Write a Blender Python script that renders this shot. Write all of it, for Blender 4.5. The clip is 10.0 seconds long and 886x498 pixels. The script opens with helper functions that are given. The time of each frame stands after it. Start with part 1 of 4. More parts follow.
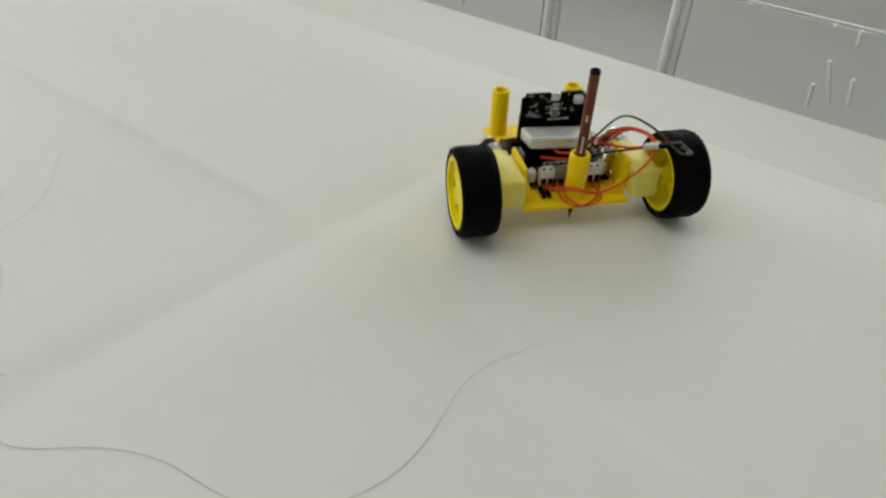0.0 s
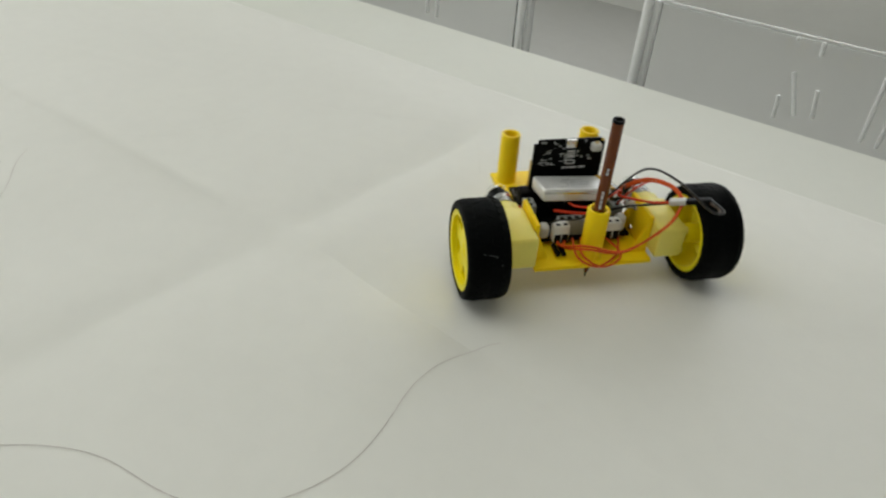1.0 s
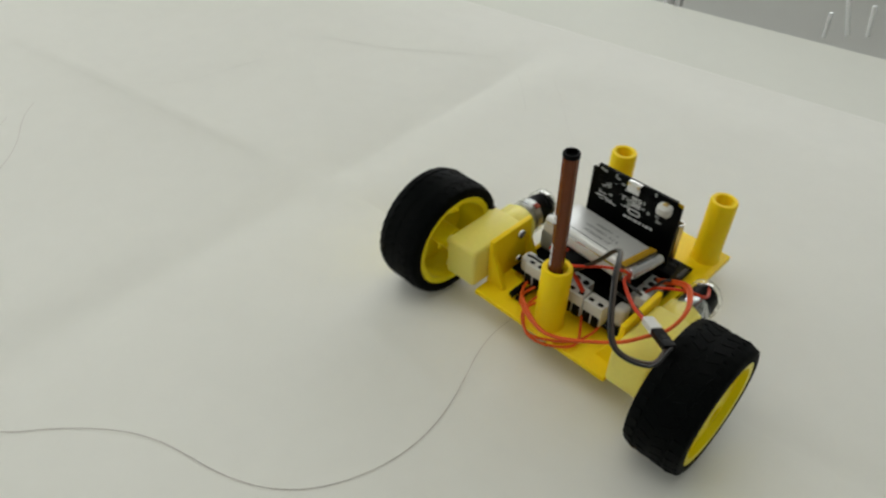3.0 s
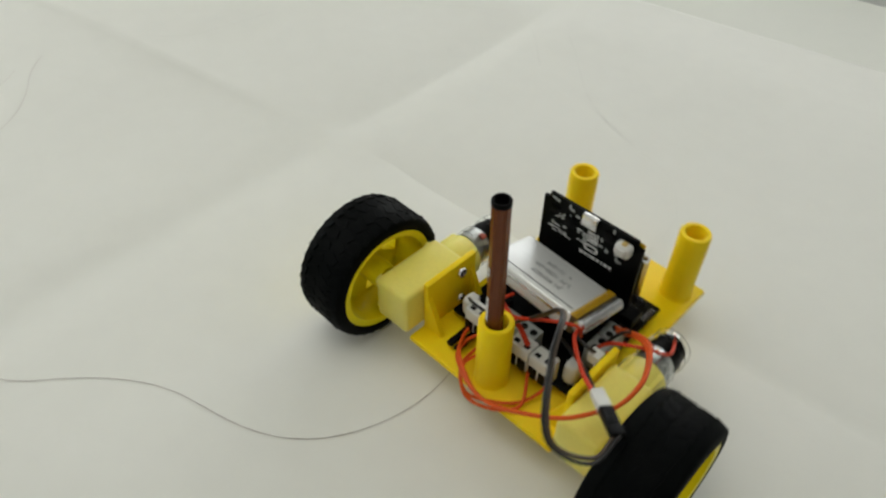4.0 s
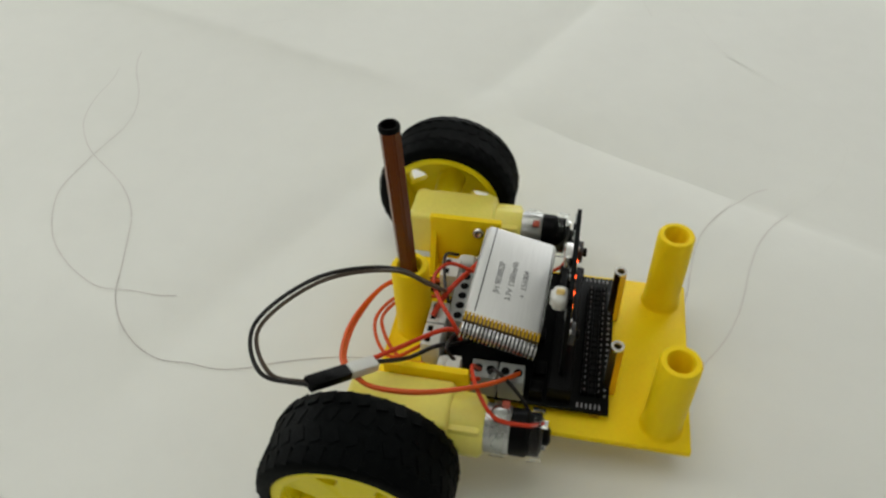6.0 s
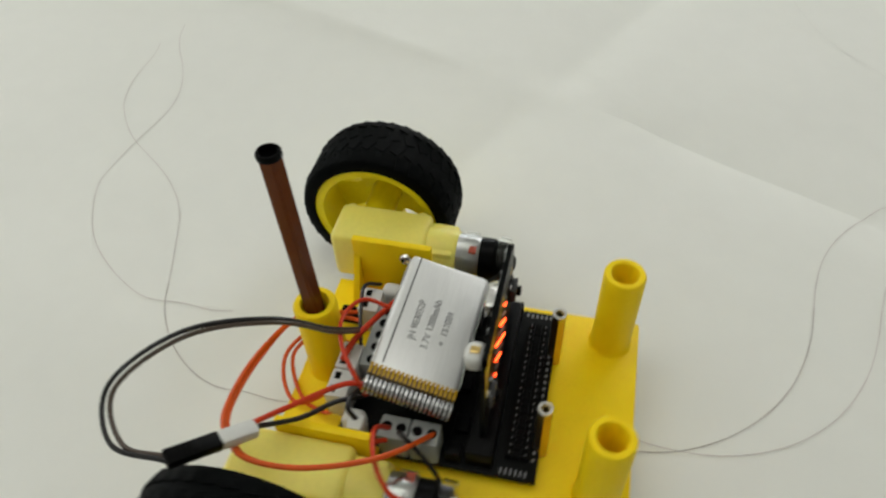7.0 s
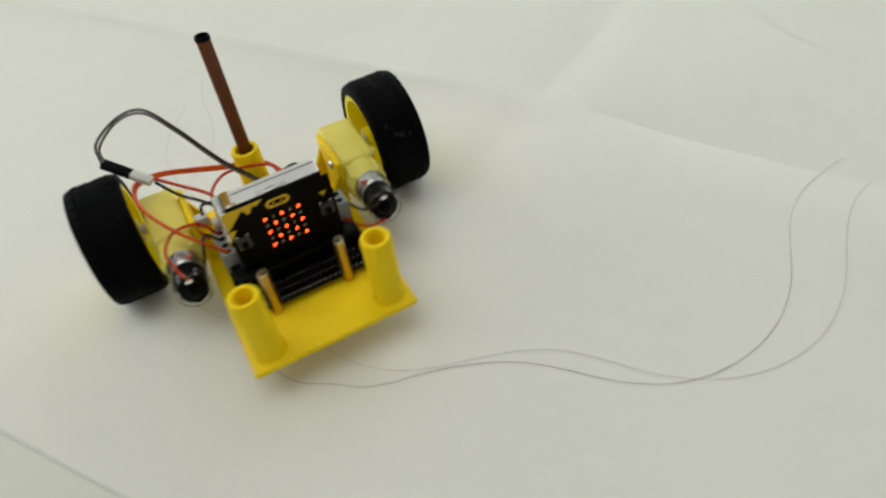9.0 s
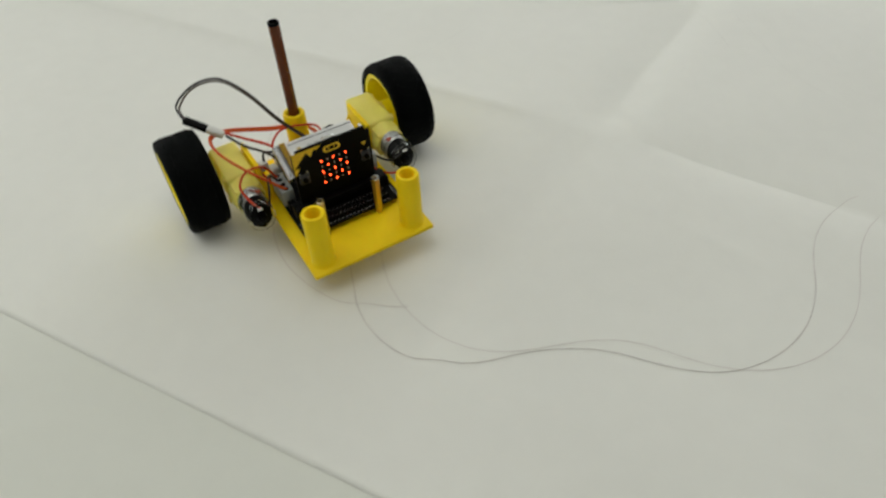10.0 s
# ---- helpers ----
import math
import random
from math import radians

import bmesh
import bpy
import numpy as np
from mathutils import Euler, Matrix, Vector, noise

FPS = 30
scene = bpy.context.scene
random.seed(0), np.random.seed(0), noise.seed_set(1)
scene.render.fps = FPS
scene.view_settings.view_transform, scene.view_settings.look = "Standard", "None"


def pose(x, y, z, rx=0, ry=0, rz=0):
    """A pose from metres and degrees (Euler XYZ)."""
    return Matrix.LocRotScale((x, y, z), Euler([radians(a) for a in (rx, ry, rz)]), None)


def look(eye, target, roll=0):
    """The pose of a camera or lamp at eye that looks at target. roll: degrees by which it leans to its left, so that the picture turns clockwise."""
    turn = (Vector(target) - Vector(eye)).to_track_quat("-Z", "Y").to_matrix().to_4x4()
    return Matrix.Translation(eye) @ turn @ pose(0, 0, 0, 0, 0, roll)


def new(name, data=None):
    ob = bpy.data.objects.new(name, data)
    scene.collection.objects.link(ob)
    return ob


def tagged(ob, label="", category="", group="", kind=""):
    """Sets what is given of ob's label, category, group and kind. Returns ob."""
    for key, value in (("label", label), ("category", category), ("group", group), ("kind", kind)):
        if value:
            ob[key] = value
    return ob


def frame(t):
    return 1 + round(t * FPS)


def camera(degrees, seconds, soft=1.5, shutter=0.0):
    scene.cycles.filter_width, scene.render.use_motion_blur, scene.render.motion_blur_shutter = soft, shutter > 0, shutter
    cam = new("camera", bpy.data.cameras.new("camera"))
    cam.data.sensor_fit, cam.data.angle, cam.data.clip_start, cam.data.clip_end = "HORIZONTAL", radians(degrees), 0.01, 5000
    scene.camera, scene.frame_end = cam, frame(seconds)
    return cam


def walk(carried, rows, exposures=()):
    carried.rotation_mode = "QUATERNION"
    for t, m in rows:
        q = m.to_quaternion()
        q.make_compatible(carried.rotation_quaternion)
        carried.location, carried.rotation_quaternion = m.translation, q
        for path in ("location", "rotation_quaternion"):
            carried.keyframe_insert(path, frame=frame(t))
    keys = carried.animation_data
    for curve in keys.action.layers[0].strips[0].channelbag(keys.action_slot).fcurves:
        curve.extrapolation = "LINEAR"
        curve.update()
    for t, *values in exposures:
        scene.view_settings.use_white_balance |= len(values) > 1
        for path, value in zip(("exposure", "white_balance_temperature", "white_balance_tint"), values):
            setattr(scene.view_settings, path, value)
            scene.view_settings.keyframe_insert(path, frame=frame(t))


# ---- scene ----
# camera
cam = camera(63.88, 10.0, soft=2.3, shutter=0.4)

PATH = [
    (0, -0.0419, -0.3553, 0.3136, 51.18, -2.06, 15.01),
    (0.5, -0.0376, -0.3529, 0.3085, 53.11, -3.45, 14.48),
    (1, -0.0213, -0.3570, 0.3032, 52.79, -2.85, 14.24),
    (1.5, -0.0320, -0.3554, 0.2956, 51.24, -3.30, 14.90),
    (2, -0.0436, -0.3305, 0.2957, 48.97, -1.58, 14.20),
    (2.5, -0.0488, -0.3243, 0.2838, 48.33, -1.42, 13.90),
    (2.7, -0.0550, -0.3279, 0.2817, 48.61, -0.80, 13.16),
    (3.8, -0.0640, -0.3353, 0.2750, 45.55, -1.77, 12.67),
    (4, -0.0616, -0.3341, 0.2733, 45.35, -0.67, 13.78),
    (4.5, -0.0636, -0.3451, 0.2651, 45.71, -0.03, 14.96),
    (5, -0.0809, -0.3631, 0.2605, 45.66, 1.16, 13.54),
    (5.5, -0.1160, -0.3713, 0.2620, 45.58, 2.63, 10.53),
    (5.7, -0.1396, -0.3696, 0.2596, 45.46, 2.43, 8.66),
    (6.8, -0.1902, -0.3263, 0.2380, 42.73, 2.03, 12.17),
    (7, -0.2022, -0.3231, 0.2414, 42.40, 2.03, 11.39),
    (7.5, -0.2252, -0.3272, 0.2439, 43.33, 2.50, 8.30),
    (8, -0.2307, -0.3327, 0.2408, 44.78, 1.75, 6.15),
    (8.5, -0.2352, -0.3502, 0.2436, 43.61, 2.34, 4.35),
    (9, -0.2176, -0.3689, 0.2768, 43.14, 6.29, 4.83),
    (9.5, -0.2000, -0.4196, 0.3154, 45.80, 5.69, 10.25),
    (10, -0.2750, -0.4235, 0.3291, 43.78, 2.53, 5.75),
]

TRACK = [
    (0, -0.0512, 0.0880, 26.52),
    (0.5, -0.0294, 0.0598, 48.83),
    (1, -0.0053, 0.0323, 25.16),
    (1.5, 0.0003, 0.0006, -0.30),
    (2, -0.0099, -0.0331, -30.74),
    (2.5, -0.0334, -0.0563, -51.99),
    (2.7, -0.0490, -0.0691, -45.42),
    (2.98, -0.0588, -0.0855, -33.19),
    (3.28, -0.0659, -0.1050, -20.58),
    (3.55, -0.0694, -0.1240, -11.44),
    (3.8, -0.0726, -0.1414, -21.10),
    (4, -0.0818, -0.1546, -30.72),
    (4.5, -0.1039, -0.1794, -57.77),
    (5, -0.1349, -0.1926, -86.17),
    (5.5, -0.1748, -0.1922, -112.46),
    (5.7, -0.1941, -0.1903, -106.57),
    (5.98, -0.2125, -0.1775, -93.84),
    (6.28, -0.2325, -0.1785, -80.71),
    (6.55, -0.2490, -0.1815, -71.18),
    (6.8, -0.2625, -0.1897, -80.57),
    (7, -0.2799, -0.1892, -91.58),
    (7.5, -0.3136, -0.1821, -116.25),
    (8, -0.3439, -0.1578, -145.18),
    (8.5, -0.3595, -0.1297, -167.87),
    (9, -0.3694, -0.0907, -147.25),
    (9.5, -0.3929, -0.0701, -121.02),
    (10, -0.4250, -0.0448, -142.98),
]
walk(cam, [(t, pose(*r)) for t, *r in PATH],
     exposures=[(0, -0.16), (0.5, -0.30), (1.0, -0.11), (2.5, -0.13), (4.0, -0.04), (5.0, -0.05), (5.5, -0.08), (7.0, -0.01), (8.0, 0.0), (9.0, 0.05), (9.5, -0.05), (10.0, -0.12)])

# ---------------------------------------------------------------- light
FOLD = Vector((-0.216, 0.020))           # where the two folds of the paper cross
ALONG = Vector((0.931, -0.365))          # along the far edge of the table
ACROSS = Vector((0.365, 0.931))          # from the viewer over the table
TURN = math.degrees(math.atan2(ALONG.y, ALONG.x))


def place(a, b, z=0.0):
    """a metres along the table's far edge, b metres across, from the crossing of the folds."""
    p = FOLD + ALONG * a + ACROSS * b
    return Vector((p.x, p.y, z))


world = bpy.data.worlds.new("World")
scene.world = world
world.use_nodes = True
wn = world.node_tree.nodes
sky = wn.new("ShaderNodeTexSky")
sky.sky_type = "NISHITA"
sky.sun_disc = False
sky.sun_elevation, sky.sun_rotation = radians(40), radians(20)
world.node_tree.links.new(sky.outputs[0], wn["Background"].inputs[0])
wn["Background"].inputs[1].default_value = 0.1


def added_light(name, at, target, w, h, watts, colour):
    data = bpy.data.lights.new(name, "AREA")
    data.shape, data.size, data.size_y, data.energy, data.color = "RECTANGLE", w, h, watts, colour
    ob = new(name, data)
    ob.matrix_world = look(at, target)
    return ob


FLOOR_Z = -0.745
ROOM_TOP = 2.0
# Three added lamps, their sources unseen: far side, left side and overhead.
added_light("added_far_light", place(-0.6, 2.88, 1.10), place(-0.6, 0, 0.0), 3.2, 1.5, 26, (0.985, 1.0, 0.945))
added_light("added_side_light", place(-3.08, -0.3, 0.85), place(0, -0.3, 0.2), 2.6, 1.5, 27, (0.985, 1.0, 0.945))
added_light("added_top_light", place(-0.5, -0.5, ROOM_TOP - 0.06), place(-0.5, -0.5, 0), 2.4, 1.2, 13.6, (0.985, 0.99, 0.915))

# ---------------------------------------------------------------- materials


def material(name, colour, rough=0.5, metal=0.0, vary=0.08, scale=60.0, bump=0.0, bump_scale=400.0, glow=0.0,
             transmission=0.0, ior=1.45, subsurface=0.0, rough_vary=0.0, stretch=(1, 1, 1), spec=0.5):
    m = bpy.data.materials.new(name)
    m.use_nodes = True
    nt = m.node_tree
    b = nt.nodes["Principled BSDF"]
    b.inputs["Roughness"].default_value, b.inputs["Metallic"].default_value = rough, metal
    b.inputs["IOR"].default_value = ior
    b.inputs["Specular IOR Level"].default_value = spec
    b.inputs["Transmission Weight"].default_value = transmission
    if subsurface:
        b.inputs["Subsurface Weight"].default_value = subsurface
        b.inputs["Subsurface Radius"].default_value = (0.003, 0.002, 0.0008)
    co = nt.nodes.new("ShaderNodeTexCoord")
    mp = nt.nodes.new("ShaderNodeMapping")
    mp.inputs["Scale"].default_value = stretch
    nt.links.new(co.outputs["Object"], mp.inputs[0])
    if vary:
        n1, n2 = nt.nodes.new("ShaderNodeTexNoise"), nt.nodes.new("ShaderNodeTexNoise")
        n1.inputs["Scale"].default_value, n2.inputs["Scale"].default_value = scale, scale * 9
        n1.inputs["Detail"].default_value = n2.inputs["Detail"].default_value = 4
        add = nt.nodes.new("ShaderNodeMath")
        add.operation = "MULTIPLY_ADD"
        add.inputs[1].default_value = 0.5
        half = nt.nodes.new("ShaderNodeMath")
        half.operation = "MULTIPLY"
        half.inputs[1].default_value = 0.5
        nt.links.new(mp.outputs[0], n1.inputs["Vector"])
        nt.links.new(mp.outputs[0], n2.inputs["Vector"])
        nt.links.new(n2.outputs[0], half.inputs[0])
        nt.links.new(n1.outputs[0], add.inputs[0])
        nt.links.new(half.outputs[0], add.inputs[2])
        ramp = nt.nodes.new("ShaderNodeMapRange")
        ramp.inputs["From Min"].default_value, ramp.inputs["From Max"].default_value = 0.3, 0.7
        ramp.inputs["To Min"].default_value, ramp.inputs["To Max"].default_value = 1 - vary, 1 + vary
        mix = nt.nodes.new("ShaderNodeVectorMath")
        mix.operation = "SCALE"
        mix.inputs[0].default_value = colour
        nt.links.new(add.outputs[0], ramp.inputs[0])
        nt.links.new(ramp.outputs[0], mix.inputs["Scale"])
        nt.links.new(mix.outputs[0], b.inputs["Base Color"])
        if rough_vary:
            rr = nt.nodes.new("ShaderNodeMapRange")
            rr.inputs["From Min"].default_value, rr.inputs["From Max"].default_value = 0.3, 0.7
            rr.inputs["To Min"].default_value = max(0.02, rough - rough_vary)
            rr.inputs["To Max"].default_value = min(1, rough + rough_vary)
            nt.links.new(n1.outputs[0], rr.inputs[0])
            nt.links.new(rr.outputs[0], b.inputs["Roughness"])
    else:
        b.inputs["Base Color"].default_value = (*colour, 1)
    if bump:
        nb = nt.nodes.new("ShaderNodeTexNoise")
        nb.inputs["Scale"].default_value, nb.inputs["Detail"].default_value = bump_scale, 5
        bp = nt.nodes.new("ShaderNodeBump")
        bp.inputs["Strength"].default_value, bp.inputs["Distance"].default_value = bump, 0.0005
        nt.links.new(mp.outputs[0], nb.inputs["Vector"])
        nt.links.new(nb.outputs[0], bp.inputs["Height"])
        nt.links.new(bp.outputs[0], b.inputs["Normal"])
    if glow:
        b.inputs["Emission Color"].default_value = (*colour, 1)
        b.inputs["Emission Strength"].default_value = glow
    return m


def printed_plastic():
    """Yellow printed plastic with fine layer lines that run round it."""
    m = material("printed_yellow", (1.0, 0.70, 0.005), 0.45, vary=0.06, scale=90, subsurface=0.2, spec=0.22)
    nt = m.node_tree
    b = nt.nodes["Principled BSDF"]
    co = nt.nodes.new("ShaderNodeTexCoord")
    wave = nt.nodes.new("ShaderNodeTexWave")
    wave.bands_direction = "Z"
    wave.inputs["Scale"].default_value, wave.inputs["Distortion"].default_value = 900, 0.6
    bp = nt.nodes.new("ShaderNodeBump")
    bp.inputs["Strength"].default_value, bp.inputs["Distance"].default_value = 0.25, 0.0002
    nt.links.new(co.outputs["Object"], wave.inputs["Vector"])
    nt.links.new(wave.outputs["Fac"], bp.inputs["Height"])
    nt.links.new(bp.outputs[0], b.inputs["Normal"])
    return m


M = {
    "paper": material("white_paper", (0.80, 0.80, 0.755), 0.62, vary=0.018, scale=7, bump=0.10, bump_scale=260),
    "table": material("table_laminate", (0.735, 0.745, 0.685), 0.62, vary=0.015, scale=9, bump=0.04, bump_scale=700),
    "steel": material("table_leg_steel", (0.55, 0.55, 0.55), 0.35, 0.9, vary=0.05, scale=30),
    "floor": material("floor_grey", (0.47, 0.47, 0.455), 0.45, vary=0.035, scale=3.5, bump=0.05, bump_scale=90),
    "wall": material("wall_paint", (0.78, 0.78, 0.75), 0.75, vary=0.02, scale=4, bump=0.08, bump_scale=220),
    "frame": material("window_frame_white", (0.75, 0.75, 0.74), 0.4, vary=0.02, scale=20),
    "glass": material("window_glass", (1, 1, 1), 0.02, vary=0, transmission=1.0),
    "acrylic": material("clear_acrylic", (0.97, 0.98, 0.97), 0.05, vary=0, transmission=1.0, ior=1.25),
    "acrylic_edge": material("polished_acrylic_edge", (0.88, 0.89, 0.88), 0.12, vary=0, transmission=0.6, ior=1.4, spec=0.8),
    # White that paints in the highlights on the clear chair backs.
    "glint_white": material("painted_highlight", (0.97, 0.98, 0.98), 0.18, 0.0, vary=0.02, scale=30, ior=1.5, spec=0.8),
    "yellow": printed_plastic(),
    "gearbox": material("gearbox_yellow", (0.86, 0.755, 0.16), 0.36, vary=0.05, scale=60, subsurface=0.25, bump=0.06),
    "rim": material("rim_yellow", (0.95, 0.80, 0.008), 0.34, vary=0.05, scale=70, subsurface=0.1, spec=0.28),
    "rubber": material("tyre_rubber", (0.0011, 0.0017, 0.0019), 0.66, vary=0.35, scale=40, bump=0.4, bump_scale=900, rough_vary=0.14, spec=0.07),
    "wood": material("pencil_lacquer", (0.165, 0.044, 0.012), 0.22, vary=0.10, scale=45, rough_vary=0.06, spec=0.3),
    "black": material("black_plastic", (0.0018, 0.0018, 0.002), 0.40, vary=0.2, scale=120, spec=0.09),
    "pcb": material("circuit_black", (0.0022, 0.0026, 0.0026), 0.34, vary=0.25, scale=150, bump=0.2, bump_scale=1500, spec=0.07),
    "silver": material("battery_foil", (0.74, 0.74, 0.73), 0.36, 0.40, vary=0.06, scale=40, bump=0.22, bump_scale=22, rough_vary=0.08, stretch=(1, 40, 40)),
    "foil_roll": material("crimped_foil", (0.62, 0.62, 0.62), 0.20, 0.95, vary=0.15, scale=120, bump=0.5, bump_scale=600),
    "kapton": material("amber_tape", (0.50, 0.29, 0.015), 0.25, vary=0.12, scale=80),
    "kapton_dark": material("amber_tape_groove", (0.07, 0.04, 0.006), 0.35, vary=0.12, scale=80),
    "dull_red": material("dull_red_ink", (0.42, 0.075, 0.04), 0.5, vary=0.12, scale=200),
    "ink": material("grey_print", (0.24, 0.24, 0.25), 0.6, vary=0.1, scale=200),
    "white_print": material("white_print", (0.72, 0.73, 0.73), 0.6, vary=0.05, scale=200),
    "gold": material("yellow_print", (0.85, 0.55, 0.02), 0.5, vary=0.05, scale=200),
    "connector": material("connector_white", (0.66, 0.66, 0.63), 0.45, vary=0.05, scale=120),
    "terminal": material("terminal_grey", (0.34, 0.36, 0.35), 0.45, vary=0.08, scale=120),
    "metal": material("bright_metal", (0.72, 0.71, 0.69), 0.25, 1.0, vary=0.08, scale=150),
    "can": material("motor_can_steel", (0.50, 0.50, 0.49), 0.32, 0.95, vary=0.10, scale=80, rough_vary=0.1),
    "brass": material("standoff_brass", (0.62, 0.45, 0.17), 0.28, 1.0, vary=0.1, scale=120),
    "wire_orange": material("wire_orange", (0.66, 0.090, 0.010), 0.42, spec=0.3, vary=0.06, scale=150),
    "wire_red": material("wire_red", (0.58, 0.042, 0.012), 0.42, spec=0.3, vary=0.06, scale=150),
    "wire_brown": material("wire_brown", (0.070, 0.048, 0.034), 0.35, vary=0.1, scale=150),
    "wire_black": material("wire_black", (0.008, 0.007, 0.007), 0.40, vary=0.1, scale=150),
    "lit": material("led_lit", (1.0, 0.065, 0.012), 0.4, vary=0, glow=9.0),
    "led": material("led_off", (0.42, 0.40, 0.38), 0.35, vary=0.05, scale=300),
    "graphite": material("pencil_mark", (0.49, 0.455, 0.43), 0.7, vary=0.30, scale=55),
    "graphite_light": material("light_pencil_mark", (0.63, 0.59, 0.565), 0.7, vary=0.15, scale=55),
    "dark_steel": material("dark_steel", (0.05, 0.05, 0.052), 0.35, 0.4, vary=0.15, scale=120),
    "scuff": material("scuffed_rubber", (0.045, 0.05, 0.05), 0.7, vary=0.3, scale=300),
    "hollow": material("matt_black", (0.0012, 0.0012, 0.0012), 0.9, vary=0.1, scale=90, spec=0.02),
    "graphite_faint": material("faint_pencil_mark", (0.772, 0.770, 0.728), 0.7, vary=0.06, scale=55),
}

# ---------------------------------------------------------------- mesh helpers
MM = 0.001


def finish(bm, mat, smooth=True, angle=40):
    bmesh.ops.recalc_face_normals(bm, faces=bm.faces)
    me = bpy.data.meshes.new("mesh")
    if smooth:
        lim = radians(angle)
        for fc in bm.faces:
            fc.smooth = True
        for e in bm.edges:
            e.smooth = len(e.link_faces) == 2 and e.calc_face_angle(0) < lim
    bm.to_mesh(me)
    bm.free()
    me.materials.append(mat)
    return me


def part(name, bm, mat, parent=None, label="", smooth=True):
    """One mesh object under a thing or a part."""
    ob = new(name, finish(bm, mat, smooth))
    if parent:
        ob.parent = parent
    if label:
        ob["label"] = label
    return ob


def empty(name, parent=None):
    ob = new(name)
    ob.empty_display_size = 0.02
    if parent:
        ob.parent = parent
    return ob


def box(bm, x0, x1, y0, y1, z0, z1, bevel=0.0, m=None, s=MM, seg=2):
    verts = bmesh.ops.create_cube(bm, size=1.0)["verts"]
    mat = Matrix.Translation(((x0 + x1) / 2 * s, (y0 + y1) / 2 * s, (z0 + z1) / 2 * s)) @ Matrix.Diagonal(
        ((x1 - x0) * s, (y1 - y0) * s, (z1 - z0) * s, 1))
    bmesh.ops.transform(bm, matrix=(m @ mat) if m else mat, verts=verts)
    if bevel:
        edges = list({e for v in verts for e in v.link_edges})
        bmesh.ops.bevel(bm, geom=edges, offset=bevel * s, segments=seg, profile=0.5, affect="EDGES")
    return bm


def lathe(bm, profile, m=None, n=40, s=MM, close=True):
    """profile: (radius, height) round the z axis; closed on itself when close."""
    rings = []
    for r, z in profile:
        rings.append([bm.verts.new((r * s * math.cos(2 * math.pi * i / n), r * s * math.sin(2 * math.pi * i / n), z * s))
                      for i in range(n)])
    pairs = list(zip(rings, rings[1:]))
    if close:
        pairs.append((rings[-1], rings[0]))
    for a, b in pairs:
        for i in range(n):
            j = (i + 1) % n
            bm.faces.new((a[i], a[j], b[j], b[i]))
    if not close:
        bm.faces.new(rings[0][::-1])
        bm.faces.new(rings[-1])
    if m:
        bmesh.ops.transform(bm, matrix=m, verts=[v for r in rings for v in r])
    return bm


def rod(bm, a, b, r, n=16, s=MM, r2=None):
    a, b = Vector(a) * s, Vector(b) * s
    m = Matrix.Translation(a) @ (b - a).to_track_quat("Z", "Y").to_matrix().to_4x4()
    h = (b - a).length / s
    r2 = r if r2 is None else r2
    return lathe(bm, [(r, 0), (r2, h)], m, n, s, close=False)


def curve_points(ctrl, n=8):
    c = [Vector(p) for p in ctrl]
    c = [2 * c[0] - c[1]] + c + [2 * c[-1] - c[-2]]
    out = []
    for i in range(1, len(c) - 2):
        a, b, d, e = c[i - 1], c[i], c[i + 1], c[i + 2]
        for k in range(n):
            t = k / n
            out.append(0.5 * (2 * b + (d - a) * t + (2 * a - 5 * b + 4 * d - e) * t * t + (3 * b - a - 3 * d + e) * t ** 3))
    return out + [c[-2]]


def cable(bm, ctrl, r, n=8, s=MM, steps=8, shift=(0, 0, 0)):
    pts = [(p + Vector(shift)) * s for p in curve_points(ctrl, steps)]
    rings, up = [], Vector((0.13, 0.21, 0.97))
    for i, p in enumerate(pts):
        d = (pts[min(i + 1, len(pts) - 1)] - pts[max(i - 1, 0)]).normalized()
        side = d.cross(up).normalized()
        up = side.cross(d)
        rings.append([bm.verts.new(p + (side * math.cos(2 * math.pi * k / n) + up * math.sin(2 * math.pi * k / n)) * r * s)
                      for k in range(n)])
    for a, b in zip(rings, rings[1:]):
        for k in range(n):
            bm.faces.new((a[k], a[(k + 1) % n], b[(k + 1) % n], b[k]))
    bm.faces.new(rings[0][::-1])
    bm.faces.new(rings[-1])
    return bm


def BM():
    return bmesh.new()


def room_box(name, a0, a1, b0, b1, z0, z1, mat, bevel=0.0):
    """A slab in the room's own directions, in metres from the crossing of the folds."""
    bm = BM()
    box(bm, a0, a1, b0, b1, z0, z1, bevel, s=1.0)
    me = finish(bm, mat)
    ob = new(name, me)
    ob.matrix_world = Matrix.Translation((FOLD.x, FOLD.y, 0)) @ pose(0, 0, 0, 0, 0, TURN)
    return ob


# ---------------------------------------------------------------- the room
tagged(room_box("floor", -3.1, 3.1, -3.0, 2.9, FLOOR_Z - 0.1, FLOOR_Z, M["floor"]),
       "smooth light grey floor under the table", "floor", kind="structure")
# Ceiling and walls are out of view, added to close the room.
tagged(room_box("ceiling", -3.3, 3.3, -3.2, 3.1, ROOM_TOP, ROOM_TOP + 0.1, M["wall"]),
       "plain white ceiling over the room", "ceiling", kind="structure")
tagged(room_box("wall_east", 3.1, 3.3, -3.2, 3.1, FLOOR_Z, ROOM_TOP, M["wall"]),
       "plain off-white painted wall", "wall", kind="structure")
tagged(room_box("wall_south", -3.3, 3.1, -3.2, -3.0, FLOOR_Z, ROOM_TOP, M["wall"]),
       "plain off-white painted wall", "wall", kind="structure")


